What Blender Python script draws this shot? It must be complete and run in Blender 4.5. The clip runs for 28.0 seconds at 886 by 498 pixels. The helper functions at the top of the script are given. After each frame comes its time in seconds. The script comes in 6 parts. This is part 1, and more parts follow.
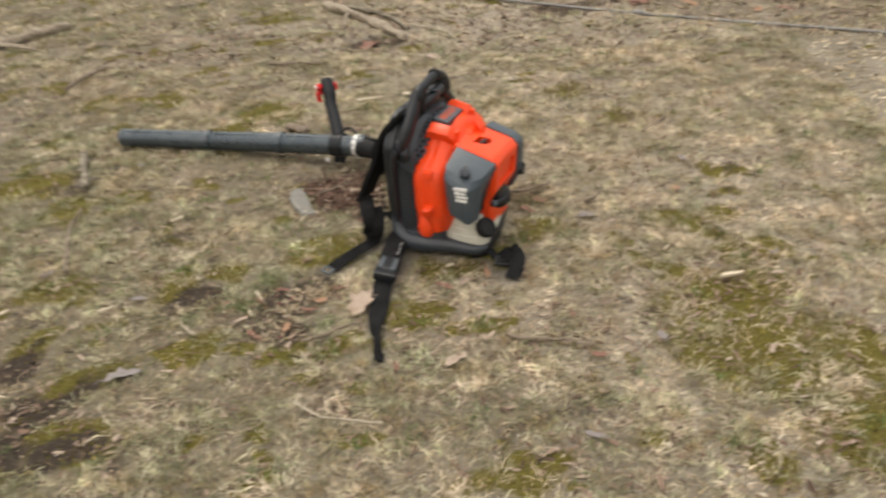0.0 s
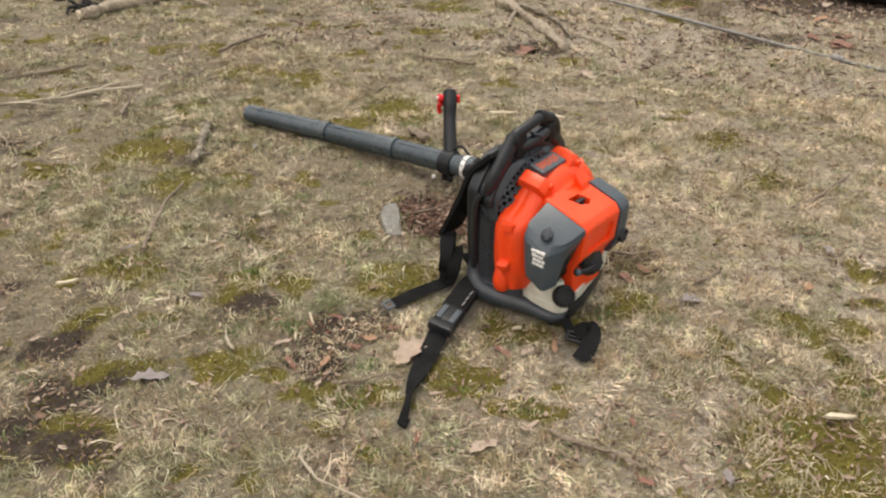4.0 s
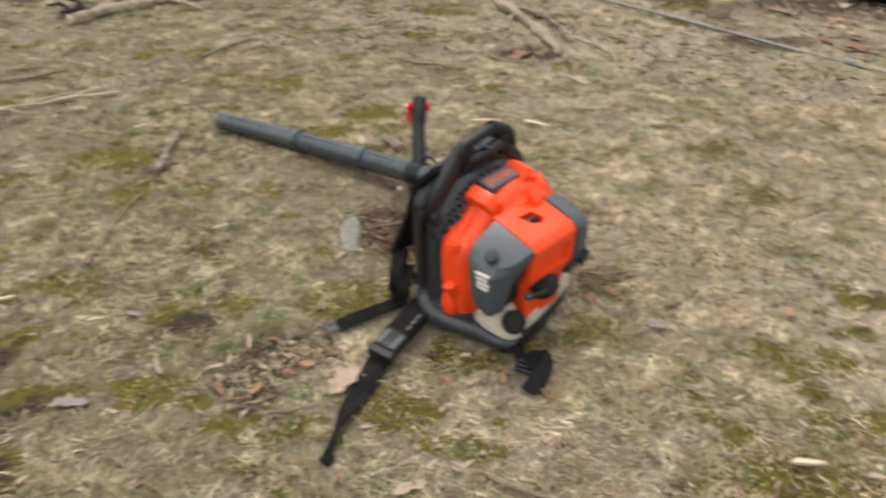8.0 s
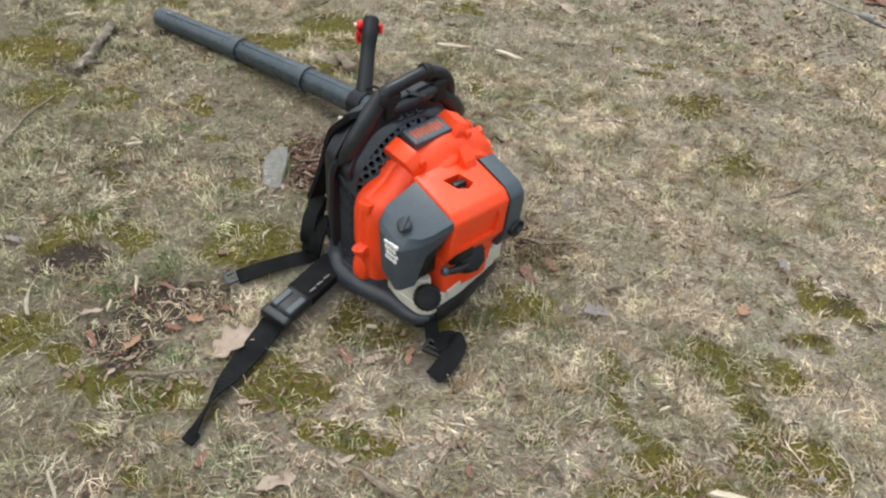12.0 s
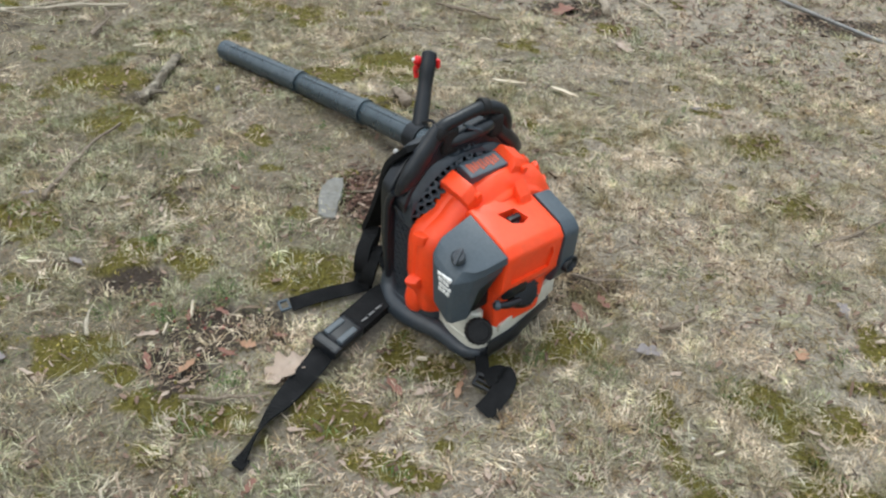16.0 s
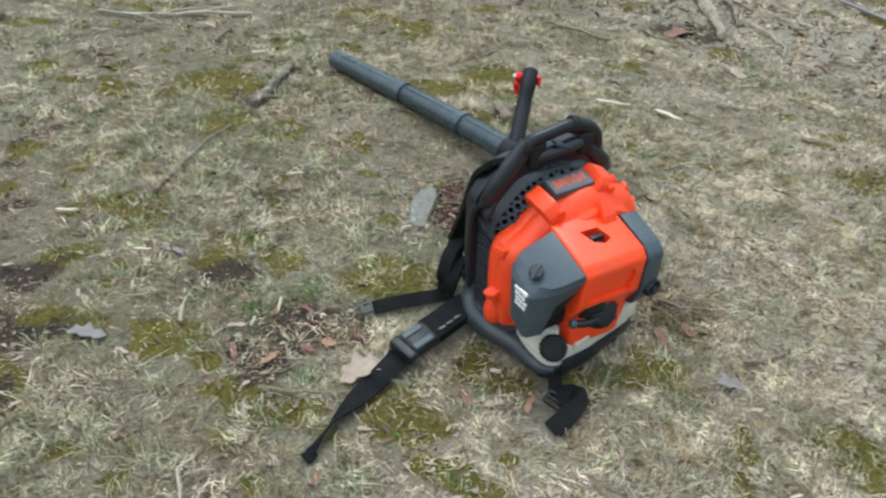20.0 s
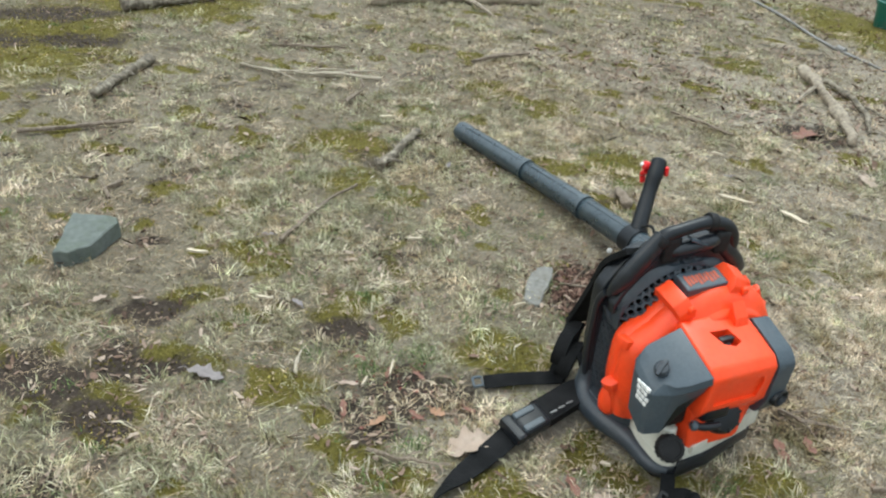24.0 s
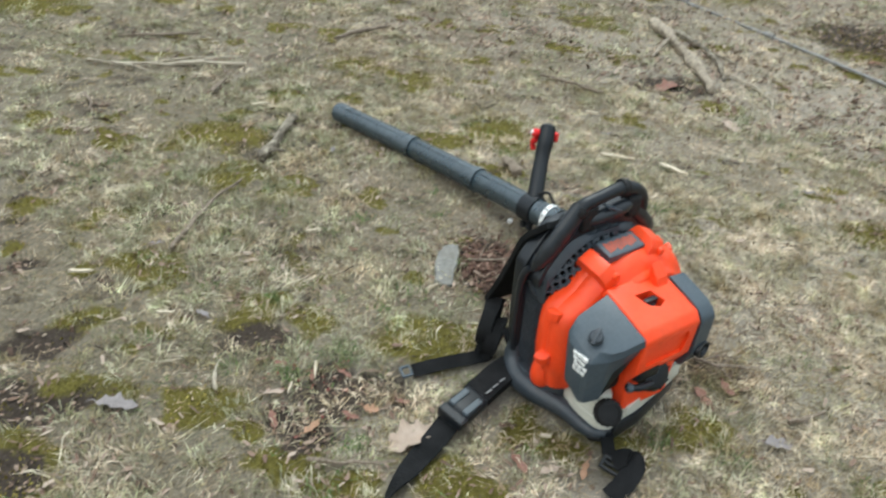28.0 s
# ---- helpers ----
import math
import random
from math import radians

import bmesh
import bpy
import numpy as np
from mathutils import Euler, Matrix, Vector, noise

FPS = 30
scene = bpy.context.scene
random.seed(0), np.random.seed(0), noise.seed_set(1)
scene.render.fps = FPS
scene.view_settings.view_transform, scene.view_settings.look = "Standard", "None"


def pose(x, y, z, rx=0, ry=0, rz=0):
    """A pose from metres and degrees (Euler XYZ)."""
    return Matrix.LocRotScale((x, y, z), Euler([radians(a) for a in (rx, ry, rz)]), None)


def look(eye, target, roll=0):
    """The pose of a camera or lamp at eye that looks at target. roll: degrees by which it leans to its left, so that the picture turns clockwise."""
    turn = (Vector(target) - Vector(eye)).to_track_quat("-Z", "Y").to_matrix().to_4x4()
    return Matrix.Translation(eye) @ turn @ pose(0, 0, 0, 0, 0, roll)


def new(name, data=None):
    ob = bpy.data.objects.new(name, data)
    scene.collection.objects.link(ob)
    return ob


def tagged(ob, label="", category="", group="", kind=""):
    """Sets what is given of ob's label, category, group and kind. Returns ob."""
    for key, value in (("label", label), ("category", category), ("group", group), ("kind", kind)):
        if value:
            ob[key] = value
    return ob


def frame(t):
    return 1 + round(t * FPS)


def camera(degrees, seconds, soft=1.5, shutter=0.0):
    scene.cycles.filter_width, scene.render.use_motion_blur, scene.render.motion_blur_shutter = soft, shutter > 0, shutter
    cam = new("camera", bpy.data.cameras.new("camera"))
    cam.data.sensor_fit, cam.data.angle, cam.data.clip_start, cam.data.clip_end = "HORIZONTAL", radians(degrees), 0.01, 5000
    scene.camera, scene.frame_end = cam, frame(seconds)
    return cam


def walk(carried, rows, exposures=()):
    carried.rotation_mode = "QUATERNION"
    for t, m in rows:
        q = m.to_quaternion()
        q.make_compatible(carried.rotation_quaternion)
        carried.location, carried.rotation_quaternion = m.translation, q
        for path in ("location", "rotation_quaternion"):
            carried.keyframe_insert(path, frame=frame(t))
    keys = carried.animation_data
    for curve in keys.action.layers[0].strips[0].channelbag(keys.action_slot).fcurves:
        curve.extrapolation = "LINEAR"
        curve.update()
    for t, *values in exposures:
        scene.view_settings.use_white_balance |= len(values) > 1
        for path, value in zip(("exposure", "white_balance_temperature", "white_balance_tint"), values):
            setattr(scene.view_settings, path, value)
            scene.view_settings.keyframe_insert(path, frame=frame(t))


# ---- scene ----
cam = camera(56.1, 28.0, soft=2.25, shutter=0.45)
PATH = [
    (0, (0.422, -2.042, 1.306), (0.317, -0.338, 0.264), -4.1),
    (0.2, (0.398, -2.008, 1.33), (0.384, -0.316, 0.258), -1.9),
    (0.5, (0.347, -1.964, 1.316), (0.329, -0.282, 0.234), -2.0),
    (1, (0.546, -1.854, 1.295), (0.294, -0.195, 0.208), 4.5),
    (1.5, (0.64, -1.774, 1.314), (0.245, -0.163, 0.197), 1.3),
    (2, (0.628, -1.721, 1.327), (0.187, -0.161, 0.155), -0.8),
    (2.5, (0.651, -1.729, 1.33), (0.119, -0.2, 0.156), -1.1),
    (3, (0.64, -1.712, 1.343), (0.159, -0.141, 0.202), 0.3),
    (3.5, (0.642, -1.705, 1.353), (0.138, -0.095, 0.278), -0.3),
    (5.5, (0.663, -1.746, 1.354), (0.163, -0.148, 0.26), 0.5),
    (6, (0.684, -1.734, 1.318), (0.337, -0.088, 0.236), -0.4),
    (6.5, (0.606, -1.669, 1.318), (0.36, 0.009, 0.258), -1.0),
    (7, (0.526, -1.671, 1.331), (0.319, 0.015, 0.275), -0.5),
    (7.5, (0.691, -1.588, 1.322), (0.258, 0.075, 0.299), 1.8),
    (7.8, (0.759, -1.523, 1.322), (0.04, 0.082, 0.241), -3.6),
    (7.9, (0.775, -1.503, 1.324), (0.099, 0.085, 0.243), -2.7),
    (8, (0.815, -1.497, 1.306), (0.222, 0.087, 0.235), -1.4),
    (8.1, (0.812, -1.481, 1.312), (0.284, 0.096, 0.227), -1.6),
    (8.2, (0.819, -1.471, 1.322), (0.304, 0.105, 0.212), -1.7),
    (8.5, (0.809, -1.416, 1.306), (0.316, 0.133, 0.14), -3.4),
    (9, (0.715, -1.355, 1.293), (0.356, 0.248, 0.151), 0.7),
    (9.5, (0.807, -1.227, 1.301), (0.181, 0.24, 0.094), 3.6),
    (10, (0.899, -1.175, 1.293), (0.195, 0.2, 0.022), 3.1),
    (10.5, (0.898, -1.177, 1.286), (0.288, 0.261, 0.037), 2.2),
    (11, (0.889, -1.189, 1.281), (0.308, 0.262, 0.033), 2.5),
    (11.5, (0.888, -1.18, 1.287), (0.355, 0.275, 0.022), 4.4),
    (13.5, (0.887, -1.164, 1.26), (0.319, 0.294, 0.014), 3.5),
    (14, (0.884, -1.173, 1.262), (0.326, 0.284, 0.012), 2.6),
    (14.5, (0.889, -1.185, 1.268), (0.219, 0.236, 0.029), 2.1),
    (15, (0.888, -1.167, 1.265), (0.257, 0.25, 0.002), 2.1),
    (15.5, (0.889, -1.173, 1.268), (0.265, 0.275, 0.038), 2.9),
    (16, (0.875, -1.179, 1.281), (0.212, 0.274, 0.078), 3.4),
    (16.5, (0.881, -1.194, 1.279), (0.214, 0.262, 0.081), 6.1),
    (17, (0.895, -1.181, 1.279), (0.212, 0.267, 0.081), 2.6),
    (17.5, (0.945, -1.15, 1.274), (0.258, 0.274, 0.049), 1.9),
    (18, (0.974, -1.139, 1.28), (0.285, 0.292, 0.064), 1.3),
    (18.5, (0.958, -1.148, 1.276), (0.234, 0.262, 0.057), 2.0),
    (19, (0.955, -1.145, 1.277), (0.196, 0.257, 0.069), 1.6),
    (19.5, (0.939, -1.167, 1.284), (0.128, 0.227, 0.101), 3.0),
    (20, (0.932, -1.168, 1.282), (0.034, 0.175, 0.103), 1.9),
    (20.5, (0.897, -1.185, 1.288), (-0.101, 0.103, 0.129), 0.5),
    (21, (0.871, -1.197, 1.291), (-0.176, 0.031, 0.11), 1.4),
    (21.5, (0.874, -1.198, 1.286), (-0.194, 0.026, 0.12), 1.6),
    (23.5, (0.853, -1.218, 1.304), (-0.255, 0.07, 0.248), 3.4),
    (24, (0.856, -1.22, 1.297), (-0.256, 0.065, 0.243), 4.2),
    (24.5, (0.848, -1.218, 1.304), (-0.294, 0.01, 0.213), 1.9),
    (25, (0.826, -1.225, 1.303), (-0.209, 0.115, 0.239), 3.1),
    (25.5, (0.786, -1.243, 1.296), (-0.215, 0.094, 0.196), 3.7),
    (26, (0.801, -1.203, 1.295), (-0.228, 0.098, 0.178), 4.4),
    (26.5, (0.804, -1.182, 1.292), (-0.19, 0.134, 0.16), 4.3),
    (27, (0.759, -1.198, 1.298), (-0.144, 0.182, 0.166), 2.3),
    (27.5, (0.724, -1.214, 1.294), (-0.15, 0.155, 0.127), 2.1),
    (28, (0.719, -1.249, 1.304), (-0.098, 0.209, 0.206), 4.0),
]
EXPOSURES = [(0, 0.34, 7200, 10), (2, 0.40, 7200, 11), (7.5, 0.41, 7080, 11), (9, 0.39, 6780, 8), (10, 0.39, 6380, 6), (15, 0.40, 6200, 6), (17, 0.39, 5850, 1), (20, 0.39, 5700, -1), (21, 0.48, 5930, 0), (23.5, 0.56, 6000, 0), (28, 0.49, 5970, 0)]
walk(cam, [(t, look(eye, target, roll)) for t, eye, target, roll in PATH], EXPOSURES)

# world and sun: bright overcast
world = bpy.data.worlds.new("overcast_sky")
scene.world = world
world.use_nodes = True
wn = world.node_tree.nodes
sky = wn.new("ShaderNodeTexSky")
sky.sky_type = "NISHITA"
sky.sun_disc = False
sky.sun_elevation = radians(48)
sky.sun_rotation = radians(200)
sky.air_density, sky.dust_density, sky.ozone_density = 1.0, 6.0, 1.0
veil = wn.new("ShaderNodeMixRGB")
veil.inputs[0].default_value = 0.8
world.node_tree.links.new(sky.outputs[0], veil.inputs[1])
# cloud cover, brightest overhead as an overcast sky is
way = wn.new("ShaderNodeTexCoord")
split = wn.new("ShaderNodeSeparateXYZ")
cloud = wn.new("ShaderNodeValToRGB")
for stop, (at, tone) in zip((cloud.color_ramp.elements[0], cloud.color_ramp.elements[1]), ((0.0, (2.6, 2.6, 2.6, 1)), (1.0, (9.6, 9.8, 10.2, 1)))):
    stop.position, stop.color = at, tone
world.node_tree.links.new(way.outputs["Generated"], split.inputs[0])
world.node_tree.links.new(split.outputs["Z"], cloud.inputs[0])
world.node_tree.links.new(cloud.outputs[0], veil.inputs[2])
world.node_tree.links.new(veil.outputs[0], wn["Background"].inputs["Color"])
wn["Background"].inputs["Strength"].default_value = 0.15
sun_data = bpy.data.lights.new("sun", "SUN")
sun_data.energy, sun_data.angle, sun_data.color = 1.5, radians(22), (1.0, 0.96, 0.9)
sun = new("sun", sun_data)
sun.matrix_world = look((-0.6, 1.4, 3.2), (0, 0, 0))


# ---- materials ----
def material(name, rough=0.6, metal=0.0):
    m = bpy.data.materials.new(name)
    m.use_nodes = True
    b = m.node_tree.nodes["Principled BSDF"]
    b.inputs["Roughness"].default_value, b.inputs["Metallic"].default_value = rough, metal
    return m, m.node_tree.nodes, m.node_tree.links, b


def tex(nodes, links, scale, detail=6, rough=0.6, coord="Object", kind="ShaderNodeTexNoise", vec=None):
    n = nodes.new(kind)
    n.inputs["Scale"].default_value = scale
    if kind == "ShaderNodeTexNoise":
        n.inputs["Detail"].default_value, n.inputs["Roughness"].default_value = detail, rough
    if vec is None:
        c = nodes.new("ShaderNodeTexCoord")
        vec = c.outputs[coord]
    links.new(vec, n.inputs["Vector"])
    return n


def ramp(nodes, links, source, stops):
    r = nodes.new("ShaderNodeValToRGB")
    el = r.color_ramp.elements
    while len(el) < len(stops):
        el.new(0.5)
    for e, (p, c) in zip(el, stops):
        e.position, e.color = p, (*c, 1) if len(c) == 3 else c
    links.new(source, r.inputs[0])
    return r


def mix(nodes, links, fac, a, b, kind="MIX"):
    n = nodes.new("ShaderNodeMixRGB")
    n.blend_type = kind
    for k, v in ((0, fac), (1, a), (2, b)):
        if isinstance(v, (int, float)):
            n.inputs[k].default_value = v
        elif isinstance(v, tuple):
            n.inputs[k].default_value = (*v, 1)
        else:
            links.new(v, n.inputs[k])
    return n.outputs[0]


def bump(nodes, links, bsdf, source, strength, distance):
    b = nodes.new("ShaderNodeBump")
    b.inputs["Strength"].default_value, b.inputs["Distance"].default_value = strength, distance
    links.new(source, b.inputs["Height"])
    links.new(b.outputs[0], bsdf.inputs["Normal"])


def worn(name, low, high, rough, grain=60, relief=0.15, dirt=(0.16, 0.13, 0.09), dirty=0.25, coarse=9, spec=0.5):
    """Moulded or painted surface: two tones, dust in patches, fine grain."""
    m, n, l, b = material(name, rough)
    fine = tex(n, l, grain)
    wide = tex(n, l, coarse, 5, 0.65)
    base = ramp(n, l, fine.outputs[0], ((0.3, low), (0.7, high)))
    spots = ramp(n, l, wide.outputs[0], ((0.48, (0, 0, 0)), (0.72, (dirty, dirty, dirty))))
    l.new(mix(n, l, spots.outputs[0], base.outputs[0], dirt), b.inputs["Base Color"])
    r = ramp(n, l, wide.outputs[0], ((0.35, (rough * 0.8,) * 3), (0.75, (min(1, rough * 1.35),) * 3)))
    l.new(r.outputs[0], b.inputs["Roughness"])
    b.inputs["Specular IOR Level"].default_value = spec
    bump(n, l, b, fine.outputs[0], relief, 0.002)
    return m


def islands(name, stops, rough=0.85, tints=()):
    """Colour by piece for joined small pieces."""
    m, n, l, b = material(name, rough)
    g = n.new("ShaderNodeNewGeometry")
    r = ramp(n, l, g.outputs["Random Per Island"], stops)
    fine = tex(n, l, 180, 3)
    tone = ramp(n, l, fine.outputs[0], ((0.3, (0.72, 0.72, 0.72)), (0.7, (1.15, 1.12, 1.08))))
    col = mix(n, l, 1.0, r.outputs[0], tone.outputs[0], "MULTIPLY")
    if tints:
        for scale, stops in tints:
            field = tex(n, l, scale, 5, 0.65)
            col = mix(n, l, 1.0, col, ramp(n, l, field.outputs[0], stops).outputs[0], "MULTIPLY")
    l.new(col, b.inputs["Base Color"])
    b.inputs["Specular IOR Level"].default_value = 0.25
    return m


ORANGE = worn("orange_plastic", (0.80, 0.055, 0.010), (0.88, 0.072, 0.014), 0.38, 90, 0.05, (0.45, 0.11, 0.045), 0.35, 9, 0.38)
GREY = worn("grey_plastic", (0.036, 0.052, 0.067), (0.053, 0.071, 0.088), 0.42, 140, 0.15, (0.14, 0.14, 0.13), 0.25)
BLACK = worn("black_plastic", (0.005, 0.0065, 0.009), (0.008, 0.0105, 0.014), 0.40, 120, 0.15, (0.04, 0.039, 0.038), 0.12, 9, 0.36)
FRAME = worn("frame_plastic", (0.007, 0.009, 0.0125), (0.012, 0.0155, 0.021), 0.34, 120, 0.2, (0.045, 0.044, 0.044), 0.20, 9, 0.5)
TUBE = worn("tube_plastic", (0.014, 0.026, 0.035), (0.027, 0.045, 0.058), 0.30, 70, 0.12, (0.11, 0.14, 0.15), 0.25, 24, 1.0)
# frame plastic lightened for its lit faces; also the knob's shaded grey
MOULD = worn("plastic_toned_by_light", (0.022, 0.029, 0.038), (0.034, 0.043, 0.054), 0.36, 120, 0.2, (0.09, 0.088, 0.085), 0.25, 9, 0.5)
RUBBER = worn("rubber", (0.008, 0.008, 0.009), (0.014, 0.014, 0.014), 0.7, 80, 0.3, (0.06, 0.05, 0.04), 0.25, 9, 0.25)
TANK = worn("milky_tank_plastic", (0.52, 0.52, 0.45), (0.64, 0.63, 0.55), 0.38, 30, 0.05, (0.24, 0.21, 0.16), 0.55, 10)
RED = worn("red_plastic", (0.62, 0.012, 0.016), (0.72, 0.02, 0.022), 0.35, 60, 0.05, (0.3, 0.04, 0.03), 0.2)
WHITE = worn("white_print", (0.70, 0.70, 0.68), (0.80, 0.80, 0.78), 0.6, 50, 0.05, (0.4, 0.38, 0.33), 0.6, 30)
RUST = worn("worn_red_print", (0.30, 0.045, 0.015), (0.48, 0.075, 0.025), 0.5, 90, 0.1, (0.10, 0.06, 0.05), 0.5, 60)
GLOSS = worn("glossy_black_plastic", (0.011, 0.012, 0.013), (0.018, 0.019, 0.020), 0.34, 120, 0.1, (0.05, 0.045, 0.04), 0.15, 30, 0.35)
METAL = worn("dull_metal", (0.42, 0.42, 0.41), (0.58, 0.57, 0.55), 0.35, 90, 0.1, (0.2, 0.16, 0.12), 0.4)
GREYTEXT = worn("faded_print", (0.19, 0.19, 0.19), (0.30, 0.30, 0.30), 0.6, 50, 0.05)
SLATE = worn("grey_slate", (0.125, 0.122, 0.110), (0.225, 0.218, 0.198), 0.85, 70, 0.8, (0.14, 0.125, 0.10), 0.5, 25)
STONE = worn("greenish_stone", (0.080, 0.092, 0.084), (0.132, 0.148, 0.134), 0.9, 45, 0.9, (0.08, 0.10, 0.06), 0.5, 14)
BARK = worn("grey_brown_bark", (0.10, 0.078, 0.055), (0.36, 0.30, 0.225), 0.9, 60, 1.0, (0.46, 0.41, 0.32), 0.75, 26)
DARKBARK = worn("dark_bark", (0.05, 0.040, 0.028), (0.20, 0.165, 0.12), 0.9, 60, 1.0, (0.36, 0.325, 0.25), 0.8, 30)
TWIG = worn("twig_bark", (0.09, 0.066, 0.046), (0.24, 0.19, 0.14), 0.9, 120, 0.8, (0.30, 0.25, 0.2), 0.5, 30)
PALETWIG = worn("bleached_twig", (0.27, 0.23, 0.17), (0.46, 0.41, 0.32), 0.85, 120, 0.6, (0.25, 0.2, 0.15), 0.4, 30)
SPLIT = worn("split_wood", (0.44, 0.37, 0.27), (0.62, 0.55, 0.42), 0.8, 110, 0.7, (0.28, 0.21, 0.14), 0.5, 35)
LUMBER = worn("weathered_treated_lumber", (0.19, 0.16, 0.08), (0.28, 0.24, 0.125), 0.85, 60, 0.7, (0.12, 0.095, 0.055), 0.6, 12)
GREEN = worn("dark_green_plastic", (0.008, 0.09, 0.065), (0.014, 0.12, 0.09), 0.45, 60, 0.1)
PIPE = worn("grey_pipe", (0.15, 0.148, 0.142), (0.26, 0.255, 0.243), 0.6, 40, 0.4, (0.12, 0.10, 0.08), 0.6, 6)
OAK = worn("tan_dry_leaf", (0.28, 0.212, 0.165), (0.41, 0.325, 0.26), 0.8, 60, 0.5, (0.26, 0.185, 0.13), 0.5, 30)
ORANGELEAF = worn("orange_dry_leaf", (0.26, 0.145, 0.085), (0.37, 0.22, 0.135), 0.8, 60, 0.5, (0.2, 0.11, 0.07), 0.5, 30)
GREYLEAF = worn("grey_lilac_dry_leaf", (0.155, 0.136, 0.132), (0.245, 0.218, 0.213), 0.8, 60, 0.5, (0.18, 0.15, 0.14), 0.5, 30)
REDLEAF = worn("russet_dry_leaf", (0.13, 0.062, 0.045), (0.25, 0.12, 0.085), 0.8, 60, 0.5, (0.10, 0.06, 0.04), 0.5, 30)


def webbing_material():
    m, n, l, b = material("black_webbing", 0.85)
    wave = n.new("ShaderNodeTexWave")
    wave.inputs["Scale"].default_value, wave.inputs["Distortion"].default_value = 160, 1.0
    c = n.new("ShaderNodeTexCoord")
    l.new(c.outputs["Object"], wave.inputs["Vector"])
    wide = tex(n, l, 14)
    base = ramp(n, l, wide.outputs[0], ((0.4, (0.006, 0.0065, 0.007)), (0.75, (0.017, 0.017, 0.018))))
    l.new(base.outputs[0], b.inputs["Base Color"])
    b.inputs["Specular IOR Level"].default_value = 0.15
    bump(n, l, b, wave.outputs[0], 0.4, 0.001)
    return m


WEB = webbing_material()


def ground_material():
    m, n, l, b = material("lawn_soil", 0.95)
    c = n.new("ShaderNodeTexCoord")
    fine = tex(n, l, 120, 8, 0.8, vec=c.outputs["Object"])
    mid = tex(n, l, 34, 7, 0.7, vec=c.outputs["Object"])
    wide = tex(n, l, 2.4, 6, 0.6, vec=c.outputs["Object"])
    straw = ramp(n, l, fine.outputs[0], ((0.30, (0.060, 0.049, 0.036)), (0.5, (0.165, 0.137, 0.102)), (0.70, (0.35, 0.302, 0.228))))
    drab = ramp(n, l, mid.outputs[0], ((0.34, (0.070, 0.064, 0.044)), (0.5, (0.175, 0.158, 0.112)), (0.66, (0.30, 0.272, 0.20))))
    thatch = mix(n, l, ramp(n, l, wide.outputs[0], ((0.35, (0.2,) * 3), (0.7, (0.6,) * 3))).outputs[0], straw.outputs[0], drab.outputs[0])
    # bleached straw litter where the lawn is driest
    bleach = ramp(n, l, fine.outputs[0], ((0.30, (0.185, 0.160, 0.128)), (0.5, (0.31, 0.275, 0.225)), (0.70, (0.43, 0.388, 0.325))))
    dry = n.new("ShaderNodeAttribute")
    dry.attribute_name = "dry"
    thatch = mix(n, l, dry.outputs["Fac"], thatch, bleach.outputs[0])
    moss = ramp(n, l, fine.outputs[0], ((0.3, (0.045, 0.040, 0.010)), (0.52, (0.120, 0.104, 0.024)), (0.72, (0.22, 0.19, 0.055))))
    soil = ramp(n, l, fine.outputs[0], ((0.3, (0.024, 0.019, 0.015)), (0.55, (0.060, 0.047, 0.037)), (0.78, (0.135, 0.108, 0.086))))
    for name, colour in (("moss", moss), ("soil", soil)):
        a = n.new("ShaderNodeAttribute")
        a.attribute_name = name
        add = n.new("ShaderNodeMath")
        add.operation = "MULTIPLY_ADD"
        l.new(mid.outputs[0], add.inputs[0])
        add.inputs[1].default_value = 1.1
        sub = n.new("ShaderNodeMath")
        sub.operation = "SUBTRACT"
        l.new(a.outputs["Fac"], sub.inputs[0])
        sub.inputs[1].default_value = 0.55
        l.new(sub.outputs[0], add.inputs[2])
        edge = ramp(n, l, add.outputs[0], ((0.32, (0, 0, 0)), (0.62, (1, 1, 1))))
        thatch = mix(n, l, edge.outputs[0], thatch, colour.outputs[0])
    l.new(thatch, b.inputs["Base Color"])
    b.inputs["Specular IOR Level"].default_value = 0.15
    h = mix(n, l, 0.5, fine.outputs[0], mid.outputs[0])
    bump(n, l, b, h, 1.0, 0.012)
    return m


GROUND = ground_material()
TINTS = (
    (2.6, ((0.36, (0.84, 0.85, 0.80)), (0.5, (1.0, 1.0, 0.99)), (0.66, (1.16, 1.13, 1.09)))),
    (7, ((0.40, (0.72, 0.73, 0.59)), (0.5, (1.0, 0.99, 0.95)), (0.60, (1.40, 1.32, 1.25)))),
    (14, ((0.36, (0.94, 0.80, 0.70)), (0.48, (1.0, 0.99, 0.97)), (0.56, (1.0, 1.0, 1.0)), (0.68, (0.90, 1.02, 0.84)))),
    (24, ((0.40, (0.70, 0.69, 0.63)), (0.5, (1.0, 1.0, 0.99)), (0.60, (1.34, 1.33, 1.30)))),
    (55, ((0.34, (0.76, 0.76, 0.74)), (0.52, (1.0, 1.0, 0.99)), (0.68, (1.16, 1.15, 1.14)))),
)
THATCH = islands("dead_thatch", ((0.0, (0.09, 0.070, 0.050)), (0.35, (0.20, 0.160, 0.116)), (0.7, (0.32, 0.265, 0.20)), (1.0, (0.46, 0.395, 0.31))), 0.9, TINTS)
PALE = islands("bleached_grass_blades", ((0.0, (0.31, 0.268, 0.225)), (0.3, (0.41, 0.363, 0.31)), (0.7, (0.49, 0.443, 0.385)), (1.0, (0.59, 0.545, 0.485))), 0.85, TINTS)
